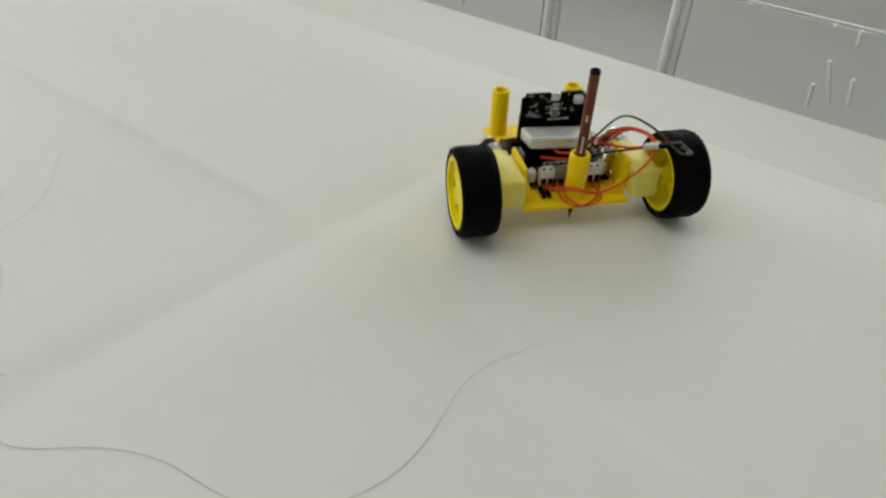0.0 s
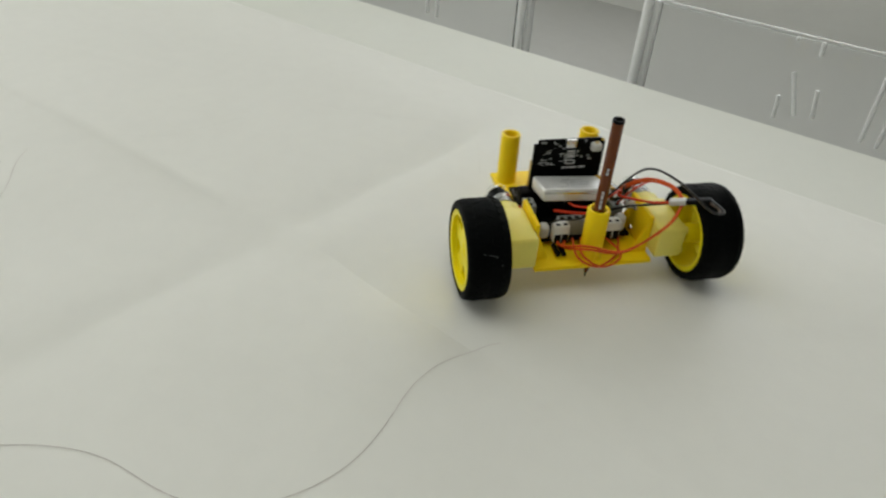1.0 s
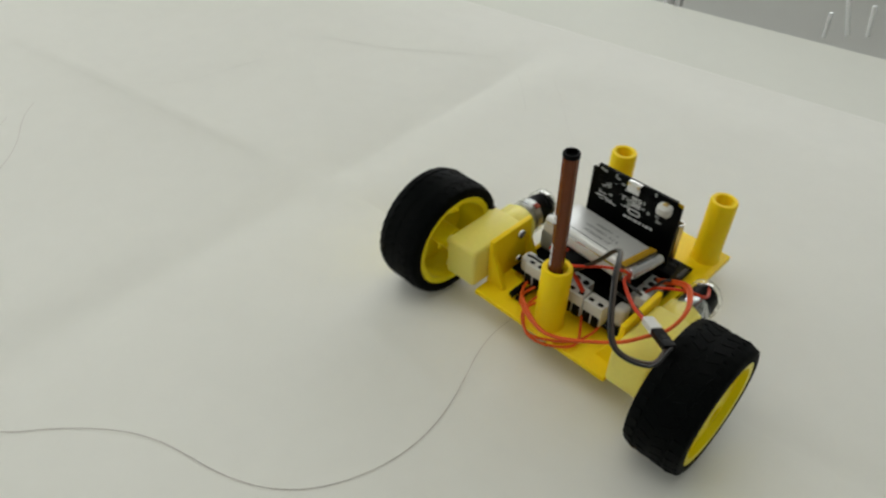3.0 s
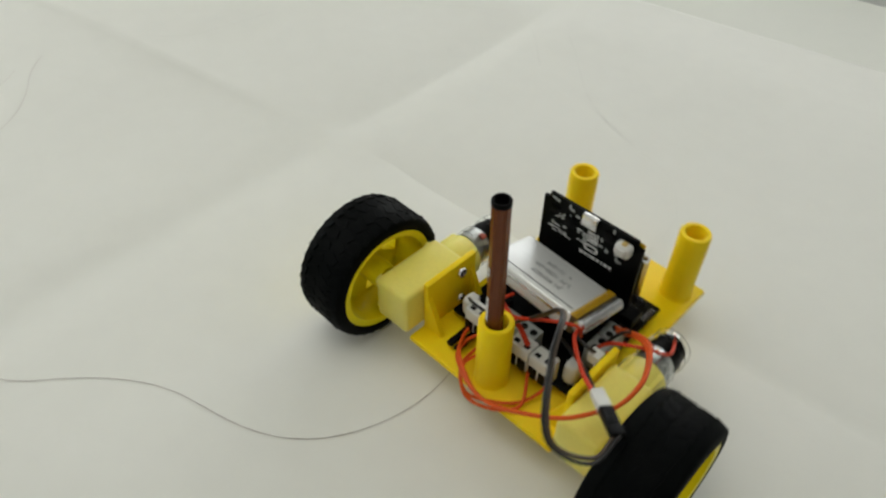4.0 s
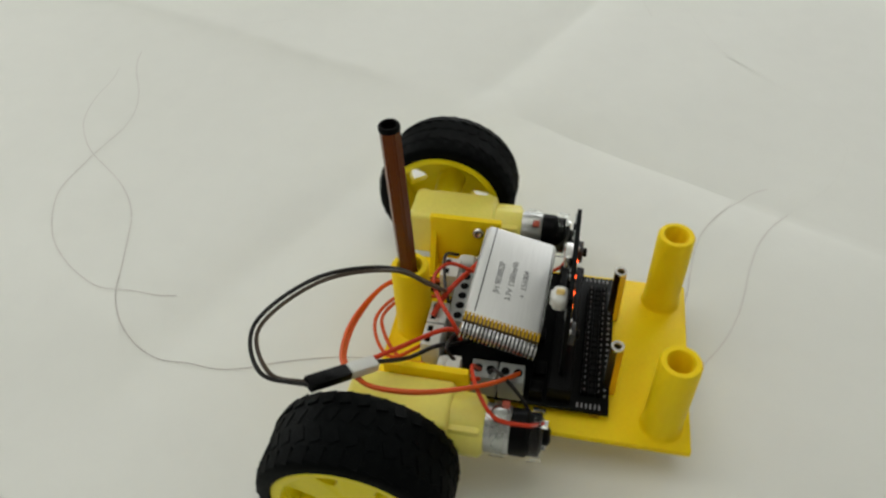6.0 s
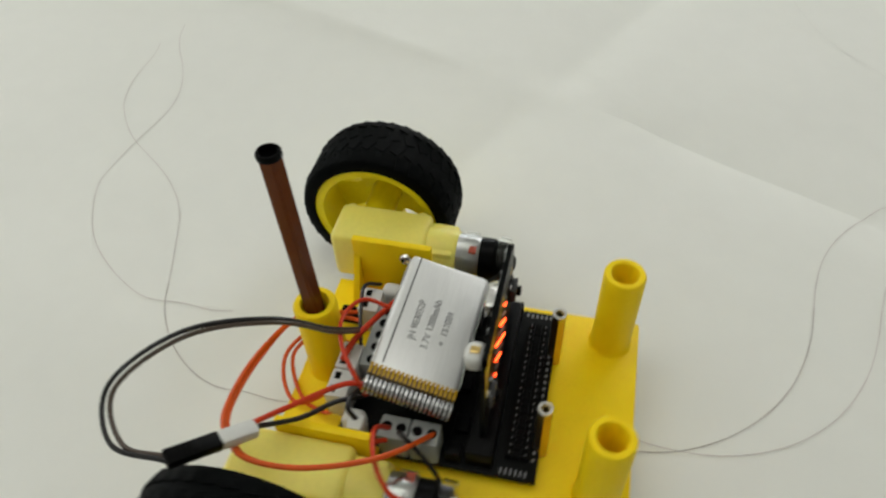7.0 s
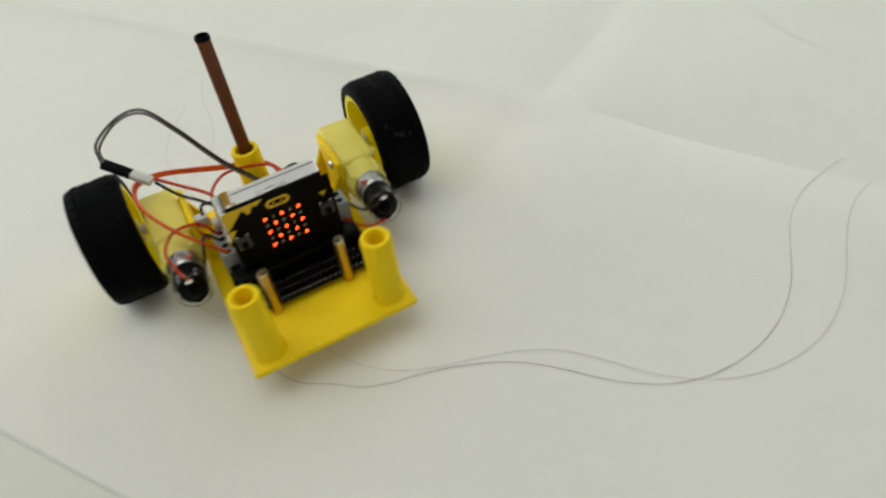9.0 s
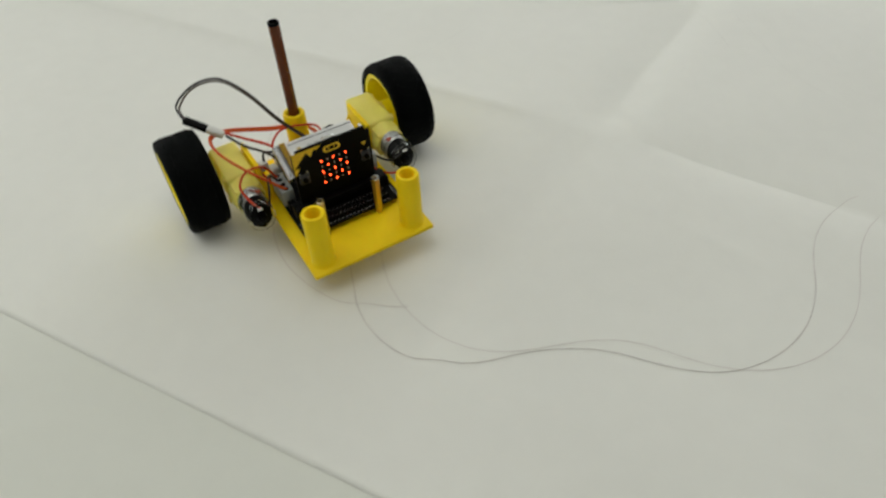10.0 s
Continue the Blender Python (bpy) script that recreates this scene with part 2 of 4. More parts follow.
def wall_with_window(name, window_name, horizontal, at, lo, hi, w0, w1, z0, z1):
    """Four wall pieces round one opening, with a framed pane in it."""
    bm = BM()
    t0, t1 = (at, at + 0.2) if at > 0 else (at - 0.2, at)
    for c0, c1, h0, h1 in ((lo, w0, FLOOR_Z, ROOM_TOP), (w1, hi, FLOOR_Z, ROOM_TOP), (w0, w1, FLOOR_Z, z0), (w0, w1, z1, ROOM_TOP)):
        if horizontal:
            box(bm, c0, c1, t0, t1, h0, h1, s=1.0)
        else:
            box(bm, t0, t1, c0, c1, h0, h1, s=1.0)
    base = Matrix.Translation((FOLD.x, FOLD.y, 0)) @ pose(0, 0, 0, 0, 0, TURN)
    ob = new(name, finish(bm, M["wall"]))
    ob.matrix_world = base
    tagged(ob, "off-white painted wall with an added, unseen window", "wall", kind="structure")
    root = empty(window_name)
    root.matrix_world = base
    tagged(root, "unseen white-framed window, added behind an added lamp", "window", kind="structure")
    mid = (t0 + t1) / 2

    def bar(nm, c0, c1, h0, h1, mat, d=0.03):
        b = BM()
        if horizontal:
            box(b, c0, c1, mid - d, mid + d, h0, h1, s=1.0)
        else:
            box(b, mid - d, mid + d, c0, c1, h0, h1, s=1.0)
        return part(nm, b, mat, root)
    e = 0.05
    bar("frame_side", w0 + 0.002, w0 + e, z0 + 0.002, z1 - 0.002, M["frame"])
    bar("frame_side", w1 - e, w1 - 0.002, z0 + 0.002, z1 - 0.002, M["frame"])
    bar("frame_rail", w0 + e, w1 - e, z0 + 0.002, z0 + e, M["frame"])
    bar("frame_rail", w0 + e, w1 - e, z1 - e, z1 - 0.002, M["frame"])
    pane = bar("pane", w0 + e, w1 - e, z0 + e, z1 - e, M["glass"], 0.004)
    pane.visible_shadow = False


# Both windows are unseen, added as openings behind the side and far lamps.
wall_with_window("wall_north", "added_window_1", True, 2.9, -3.3, 3.1, -2.3, 1.1, 0.30, 1.90)
wall_with_window("wall_west", "added_window_2", False, -3.1, -3.0, 2.9, -1.7, 1.1, 0.05, 1.65)

# An unseen panel added as a housing for the overhead lamp; gives no light itself.
bm = BM()
box(bm, -1.7, 0.7, -1.1, 0.1, ROOM_TOP - 0.05, ROOM_TOP - 0.002, s=1.0)
lamp = new("added_lamp_panel", finish(bm, M["frame"]))
lamp.matrix_world = Matrix.Translation((FOLD.x, FOLD.y, 0)) @ pose(0, 0, 0, 0, 0, TURN)
tagged(lamp, "unseen flat white panel, added above the overhead lamp", "lamp")

# ---------------------------------------------------------------- table
TABLE_Z = -0.0055
EDGE_B = 0.4285                           # the far edge, across from the folds
table = empty("table")
table.matrix_world = Matrix.Translation((FOLD.x, FOLD.y, 0)) @ pose(0, 0, 0, 0, 0, TURN)
tagged(table, "large white laminate table with a plain straight edge", "table")
b = BM()
box(b, -1.05, 0.95, -0.55, EDGE_B, TABLE_Z - 0.028, TABLE_Z, 0.002, s=1.0)
part("tabletop", b, M["table"], table)
for sx in (-0.97, 0.87):
    for sy in (-0.47, EDGE_B - 0.12):
        b = BM()
        box(b, sx - 0.025, sx + 0.025, sy - 0.025, sy + 0.025, FLOOR_Z, TABLE_Z - 0.03, 0.003, s=1.0)
        part("leg", b, M["steel"], table, "square steel leg")

# ---------------------------------------------------------------- paper
PAPER_A, PAPER_B0, PAPER_B1 = 0.70, -0.322, 0.312


def bend(u):
    """How far the long fold strays from its straight line."""
    return -0.002 - 0.10 * max(0.0, min(u, 0.34) - 0.05) + 0.0016 * noise.noise(Vector((u * 14, 1, 4)))


def lean(v):
    """How far the cross fold strays from its straight line."""
    return -0.004 + 0.125 * max(-0.2, min(v, 0.2)) + 0.0016 * noise.noise(Vector((4, v * 14, 2)))


def sheet_to_plan(u, v):
    """The sheet's own grid, ruled along its folds, laid out from the crossing of the folds."""
    return u + lean(v) * math.exp(-abs(u) / 0.15), v + bend(u) * math.exp(-abs(v) / 0.12)


def plan_to_sheet(a, b):
    u, v = a, b
    for _ in range(6):
        u, v = a - lean(v) * math.exp(-abs(u) / 0.15), b - bend(u) * math.exp(-abs(v) / 0.12)
    return u, v


def ease(x):
    x = min(1.0, max(0.0, x))
    return x * x * (3 - 2 * x)


def paper_height(u, v):
    """Height of the creased sheet: u along the long fold, v along the cross fold."""
    p = Vector((u, v, 0))
    h = 0.0008 * noise.noise(p * 5.5) + 0.0007 * noise.noise(p * 14 + Vector((3, 1, 0))) + 0.00025 * noise.noise(p * 38)
    uneven = 0.9 + 0.35 * noise.noise(p * 5 + Vector((9, 0, 0)))
    # the long fold: a valley to one side of the crossing, a low ridge to the other
    valley = ease((u - 0.015) / 0.06) * (1 - 0.45 * ease((u - 0.14) / 0.14)) * uneven
    ridge = ease((-u - 0.02) / 0.07) * uneven
    h -= 0.0038 * valley * math.exp(-abs(v) / (0.034 if v > 0 else 0.017))
    h += 0.0008 * valley * math.exp(-((v + 0.035) / 0.022) ** 2)
    h += 0.0036 * ridge * math.exp(-abs(v) / (0.034 if v > 0 else 0.013))
    # the cross fold: a valley all along
    h -= (0.0013 if v < 0 else 0.0019) * (math.exp(-(u / 0.022) ** 2) + 0.35 * math.exp(-abs(u) / 0.010)) * min(1.0, 0.25 + abs(v) / 0.03)
    # lesser wrinkles
    for line, seed, wide, tall in ((v + 0.05 + 0.25 * u, 5, 0.010, 0.0017), (v - 0.16 + 0.15 * u, 8, 0.007, 0.0016), (v + 0.17 - 0.1 * u, 11, 0.008, 0.0014),
                                   (u + 0.21 + 0.2 * v, 14, 0.009, 0.0013), (v - 0.21 - 0.3 * u, 17, 0.006, 0.0012), (u - 0.06 - 0.5 * v, 20, 0.006, 0.0010),
                                   (v - 0.04 + 0.6 * u, 23, 0.006, 0.0012)):
        h += tall * math.exp(-abs(line) / wide) * max(0.0, 0.05 + noise.noise(p * 7 + Vector((0, seed, 3))))
    rest = TABLE_Z + 0.0003
    for gap_ in (v - PAPER_B0, PAPER_B1 - v, PAPER_A - abs(u)):       # the rims lie down on the table
        h = rest + (h - rest) * ease(gap_ / 0.09)
    h += 0.0005 * math.exp(-(v - PAPER_B0) / 0.009) * max(0.0, 0.35 + 1.2 * noise.noise(Vector((u * 9, 2, 0))))   # a curling rim
    return max(h - 0.0002, TABLE_Z + 0.0001)


def on_paper(x, y):
    d = Vector((x, y)) - FOLD
    return paper_height(*plan_to_sheet(d.dot(ALONG), d.dot(ACROSS)))


def make_paper():
    step = 0.004
    us = [i * step for i in range(-int(PAPER_A / step), int(PAPER_A / step) + 1)]
    vs = [i * step for i in range(-int(-PAPER_B0 / step), int(PAPER_B1 / step) + 1)]
    verts, faces = [], []
    for v in vs:
        for u in us:
            verts.append((*sheet_to_plan(u, v), paper_height(u, v)))
    w = len(us)
    for j in range(len(vs) - 1):
        for i in range(w - 1):
            faces.append((j * w + i, j * w + i + 1, (j + 1) * w + i + 1, (j + 1) * w + i))
    me = bpy.data.meshes.new("mesh")
    me.from_pydata(verts, [], faces)
    for p in me.polygons:
        p.use_smooth = True
    # the valley fold stays crisp
    j0 = vs.index(0.0)
    for e in me.edges:
        p, q = e.vertices
        e.use_edge_sharp = p // w == j0 and q // w == j0 and 0.03 < us[p % w] < 0.17
    me.materials.append(M["paper"])
    ob = new("paper_sheet", me)
    ob.matrix_world = Matrix.Translation((FOLD.x, FOLD.y, 0)) @ pose(0, 0, 0, 0, 0, TURN)
    so = ob.modifiers.new("thickness", "SOLIDIFY")
    so.thickness, so.offset = 0.00008, -1
    tagged(ob, "large white paper sheet with crossed fold creases on the table", "paper")


make_paper()


def stroke_mesh(points, width, origin=(0, 0, 0)):
    """A flat mark that follows the paper."""
    bm = BM()
    row = []
    o = Vector(origin)
    for i, p in enumerate(points):
        d = (points[min(i + 1, len(points) - 1)] - points[max(i - 1, 0)]).normalized()
        side = Vector((-d.y, d.x, 0))
        wd = width * (0.75 + 0.5 * abs(noise.noise(p * 90)))
        z = on_paper(p.x, p.y) + 0.00035
        row.append([bm.verts.new(Vector((p.x, p.y, z)) + side * k * wd / 2 - o) for k in (-1, 1)])
    for r0, r1 in zip(row, row[1:]):
        bm.faces.new((r0[0], r0[1], r1[1], r1[0]))
    return bm


def pencil_line(ctrl, width, mat, label):
    pts = curve_points([(x, y, 0) for x, y in ctrl], 10)
    bm = stroke_mesh(pts, width)
    ob = new("pencil_line", finish(bm, mat))
    tagged(ob, label, "pencil line", "lines on the paper")


# the lines of an earlier run
EARLIER = [(-0.0484, -0.0443), (-0.0551, -0.0474), (-0.0639, -0.0555), (-0.0732, -0.0658), (-0.0814, -0.0772), (-0.0878, -0.0894), (-0.0919,
        -0.1023), (-0.0945, -0.1157), (-0.0972, -0.1294), (-0.1015, -0.1431), (-0.1078, -0.1563), (-0.1163, -0.1681), (-0.1268, -0.1781),
        (-0.1386, -0.1861), (-0.1515, -0.1916), (-0.1651, -0.1941), (-0.1786, -0.1937), (-0.1920, -0.1914), (-0.2053, -0.1879), (-0.2189,
        -0.1846), (-0.2329, -0.1832), (-0.2470, -0.1841), (-0.2607, -0.1867), (-0.2742, -0.1905), (-0.2876, -0.1951), (-0.3013, -0.1974),
        (-0.3154, -0.1956), (-0.3293, -0.1949), (-0.3418, -0.1901), (-0.3526, -0.1821), (-0.3612, -0.1721), (-0.3678, -0.1608), (-0.3718,
        -0.1488), (-0.3759, -0.1362), (-0.3805, -0.1230), (-0.3855, -0.1090), (-0.3932, -0.0964), (-0.4027, -0.0854), (-0.4133, -0.0759),
        (-0.4245, -0.0672), (-0.4355, -0.0587), (-0.4453, -0.0487), (-0.4537, -0.0375), (-0.4605, -0.0257), (-0.4645, -0.0126), (-0.4666,
        0.0009), (-0.4666, 0.0142), (-0.4667, 0.0269), (-0.4690, 0.0369)]
SECOND = [(-0.3370, -0.1589), (-0.3466, -0.1602), (-0.3616, -0.1590), (-0.3782, -0.1588), (-0.3933, -0.1517), (-0.4066, -0.1423), (-0.4182,
        -0.1315), (-0.4272, -0.1189), (-0.4341, -0.1052), (-0.4384, -0.0910), (-0.4376, -0.0764), (-0.4358, -0.0615), (-0.4334, -0.0465),
        (-0.4306, -0.0303), (-0.4318, -0.0133), (-0.4368, 0.0025), (-0.4440, 0.0171), (-0.4524, 0.0309), (-0.4592, 0.0454), (-0.4628,
        0.0596)]
pencil_line(EARLIER[:8], 0.0005, M["graphite_light"], "light grey start of a wavy pencil line")
pencil_line(EARLIER[7:33], 0.00055, M["graphite"], "thin grey wavy pencil line drawn on the paper")
pencil_line(EARLIER[32:], 0.00045, M["graphite_light"], "thin grey end of a pencil line on the paper")
pencil_line(SECOND, 0.0005, M["graphite_light"], "short thin grey pencil line crossing another one")
# faint marks further over the sheet
pencil_line([(-0.086, 0.195), (-0.076, 0.162), (-0.066, 0.120), (-0.056, 0.095), (-0.044, 0.077)], 0.0006,
            M["graphite_faint"], "very faint pencil line curving over the paper")
pencil_line([(-0.118, 0.205), (-0.110, 0.180), (-0.101, 0.142)], 0.0007, M["graphite_faint"], "short very faint pencil mark")
pencil_line([(-0.285, 0.220), (-0.240, 0.216), (-0.198, 0.218), (-0.134, 0.224)], 0.0008, M["graphite_faint"], "long very faint straight pencil mark")
pencil_line([(-0.402, 0.101), (-0.372, 0.113), (-0.349, 0.140), (-0.325, 0.169)], 0.0007, M["graphite_faint"], "short very faint pencil mark")

# ---------------------------------------------------------------- clear chairs behind the table


def clear_chair(left, label):
    """A clear acrylic chair: back with two posts and a panel, seat and four legs."""
    root = empty("acrylic_chair")
    root.matrix_world = Matrix.Translation(place(left, EDGE_B + 0.15, FLOOR_Z)) @ pose(0, 0, 0, 0, 0, TURN)
    tagged(root, label, "chair", "chairs along the table")
    W_, top, seat = 0.44, -FLOOR_Z + 0.040, 0.45
    # Each post is white where clear acrylic would catch a bright stripe of light.
    for x in (0.006, W_ - 0.006):
        b = BM()
        rod(b, (x, 0, 0.0), (x, 0, top), 0.0065, 20, s=1.0)
        part("back_post", b, M["glint_white"], root, "upright, coloured white for the highlight along it")
        b = BM()
        box(b, x + 0.0075, x + 0.016, -0.006, 0.006, 0.0, top - 0.002, 0.002, s=1.0)
        part("back_edge", b, M["acrylic_edge"], root)
    b = BM()
    box(b, 0.0225, W_ - 0.014, -0.003, 0.003, seat + 0.03, top - 0.004, 0.002, s=1.0)
    part("back_panel", b, M["acrylic"], root)
    b = BM()
    box(b, 0.0225, W_ - 0.014, -0.003, 0.003, top - 0.0038, top + 0.0005, 0.0012, s=1.0)
    part("top_rail", b, M["acrylic_edge"], root)
    z0 = -FLOOR_Z
    # White rods stand in for the reflections on the clear panel.
    for x0, h0, x1, h1 in ((0.184, -0.058, 0.182, -0.031), (0.205, -0.050, 0.189, -0.001), (0.224, -0.046, 0.219, -0.014),
                           (0.180, 0.0355, 0.183, 0.0365), (0.209, 0.023, 0.208, 0.038), (0.279, -0.056, 0.278, 0.018), (0.296, -0.058, 0.297, -0.016)):
        b = BM()
        rod(b, (x0, -0.006, z0 + h0), (x1, -0.006, z0 + h1), 0.0024, 10, s=1.0)
        part("back_glint", b, M["glint_white"], root, "white rod that imitates a reflection on the clear back")
    b = BM()
    box(b, -0.004, W_ + 0.004, -0.44, -0.02, seat - 0.014, seat, 0.006, s=1.0)
    part("seat", b, M["acrylic"], root)
    for x in (0.004, W_ - 0.026):
        b = BM()
        box(b, x, x + 0.022, -0.430, -0.405, 0.0, seat - 0.015, 0.005, s=1.0)
        part("front_leg", b, M["acrylic"], root)


clear_chair(0.0225, "clear acrylic chair with a panelled back behind the table")
clear_chair(-0.578, "clear acrylic chair beside another one, behind the table")

# ---------------------------------------------------------------- the drawing robot
HALF_TRACK, WHEEL_R = 76.4, 32.5          # millimetres
robot = empty("drawing_robot")
tagged(robot, "small two-wheeled yellow printed robot carrying a pencil, battery and circuit board", "robot")
FACE = pose(0, 0, 0, 90, 0, 0)            # lathes lying along y
SIDE = pose(0, 0, 0, 0, 90, 0)            # lathes lying along x


def at(x, y, z):
    return Matrix.Translation((x * MM, y * MM, z * MM))


def chassis():
    ch = empty("chassis", robot)
    b = BM()
    box(b, -40.5, 40.5, -9.5, 110.5, 16.6, 19.8, 0.9)
    part("base_plate", b, M["yellow"], ch)
    # pencil holder, tubes on the platform
    b = BM()
    lathe(b, [(7.9, 19.7), (7.5, 20.6), (7.4, 23.0), (7.35, 55.6), (6.7, 56.6), (5.0, 56.6), (4.5, 55.8), (4.5, 19.7)], at(0.3, 0.5, 0), 48)
    part("pencil_holder", b, M["yellow"], ch)
    for x in (-30.6, 30.3):
        b = BM()
        lathe(b, [(7.9, 19.7), (7.35, 20.5), (7.15, 23.0), (7.1, 57.6), (6.5, 58.6), (4.9, 58.6), (4.4, 57.8), (4.4, 19.9)], at(x, 100, 0), 48)
        part("platform_tube", b, M["yellow"], ch)
    # motor brackets with two gussets each
    for s_ in (-1, 1):
        b = BM()
        x0, x1 = sorted((s_ * 37.4, s_ * 40.3))
        box(b, x0, x1, -0.5, 30.5, 19.6, 47.5, 0.7)
        for y in (1.0, 28.0):
            v = [b.verts.new((s_ * x * MM, yy * MM, z * MM)) for yy in (y - 1.2, y + 1.2)
                 for x, z in ((37.6, 19.7), (37.6, 40.0), (29.0, 19.7))]
            for f_ in ((0, 1, 2), (5, 4, 3), (0, 3, 4, 1), (1, 4, 5, 2), (2, 5, 3, 0)):
                b.faces.new([v[i] for i in f_])
        br = part("motor_bracket", b, M["yellow"], ch)
        for z in (24.5, 41.4):
            b = BM()
            lathe(b, [(0.4, -0.2), (0.5, 1.1), (1.5, 1.6), (2.3, 1.4), (2.7, 0.6), (2.7, -0.2)],
                  at(s_ * 37.4, 20.8, z) @ pose(0, 0, 0, 0, -90 * s_, 0), 20)
            part("screw", b, M["metal"], robot, "small steel pan-head screw")
    # ball foot under the platform
    b = BM()
    lathe(b, [(6.5, 16.7), (6.5, 8.0), (5.6, 4.0), (3.5, 1.2), (0.5, 0.3)], at(0, 92, 0), 24, close=False)
    part("ball_foot", b, M["yellow"], ch)


def gear_motor(s_):
    g = empty("gear_motor", robot)
    b = BM()
    x0, x1 = sorted((s_ * 40.6, s_ * 60.0))
    box(b, x0, x1, -11.0, 26.5, 21.3, 44.2, 2.2, seg=3)
    cx = s_ * 50.3
    lathe(b, [(10.6, 26), (10.4, 36.5), (9.4, 38.2), (1.0, 38.2), (1.0, 26)], at(cx, 0, 32.6) @ pose(0, 0, 0, -90, 0, 0), 32)
    box(b, *sorted((s_ * 42.0, s_ * 58.6)), 25.0, 37.5, 24.0, 41.2, 1.5)
    for y, z in ((-7.5, 25), (-7.5, 40.5), (22, 25), (22, 40.5)):
        rod(b, (s_ * 59.5, y, z), (s_ * 61.0, y, z), 2.4, 14)
    part("gearbox", b, M["gearbox"], g, "pale yellow translucent gearbox")
    b = BM()
    rod(b, (s_ * 60, 0, 32.5), (s_ * 66, 0, 32.5), 2.7, 18)
    part("axle", b, M["connector"], g)
    # flattened steel can
    b = BM()
    lathe(b, [(10.0, 38.3), (10.0, 46.2), (9.4, 47.0), (1.0, 47.0), (1.0, 38.3)], at(cx, 0, 32.6) @ Matrix.Diagonal((0.79, 1, 1, 1)) @ pose(0, 0, 0, -90, 0, 0), 36)
    part("motor_can", b, M["can"], g)
    b = BM()
    lathe(b, [(9.5, 47.1), (9.5, 52.5), (8.6, 53.4), (8.6, 57.0), (6.0, 58.0), (1.0, 58.0), (1.0, 47.1)], at(cx, 0, 32.6) @ Matrix.Diagonal((0.82, 1, 1, 1)) @ pose(0, 0, 0, -90, 0, 0), 28)
    lathe(b, [(3.2, 57.5), (3.2, 60.0), (2.0, 60.8), (0.3, 60.8), (0.3, 57.5)], at(cx, 0, 32.6) @ pose(0, 0, 0, -90, 0, 0), 20)
    part("end_cap", b, M["black"], g)
    b = BM()
    for z in (25.4, 39.8):
        box(b, cx - 1.6, cx + 1.6, 55.5, 59.5, z - 0.4, z + 0.4, 0.15)
    part("motor_tab", b, M["metal"], g)
    b = BM()
    lathe(b, [(10.9, 40.5), (10.9, 45.5), (10.5, 45.5), (10.5, 40.5)], at(cx, 0, 32.6) @ Matrix.Diagonal((0.83, 1, 1, 1)) @ pose(0, 0, 0, -90, 0, 0), 32)
    lathe(b, [(10.8, 53.8), (10.4, 58.2), (9.9, 58.2), (10.3, 53.8)], at(cx, 0, 32.6) @ Matrix.Diagonal((0.83, 1, 1, 1)) @ pose(0, 0, 0, -90, 0, 0), 32)
    part("motor_strap", b, M["acrylic"], g, "clear plastic strap")
    b = BM()
    box(b, cx - s_ * 4.0 - 1.7, cx - s_ * 4.0 + 1.7, 43.2, 46.0, 40.9, 42.2, 0.3)
    part("spot", b, M["dull_red"], g, "red mark on the motor can")


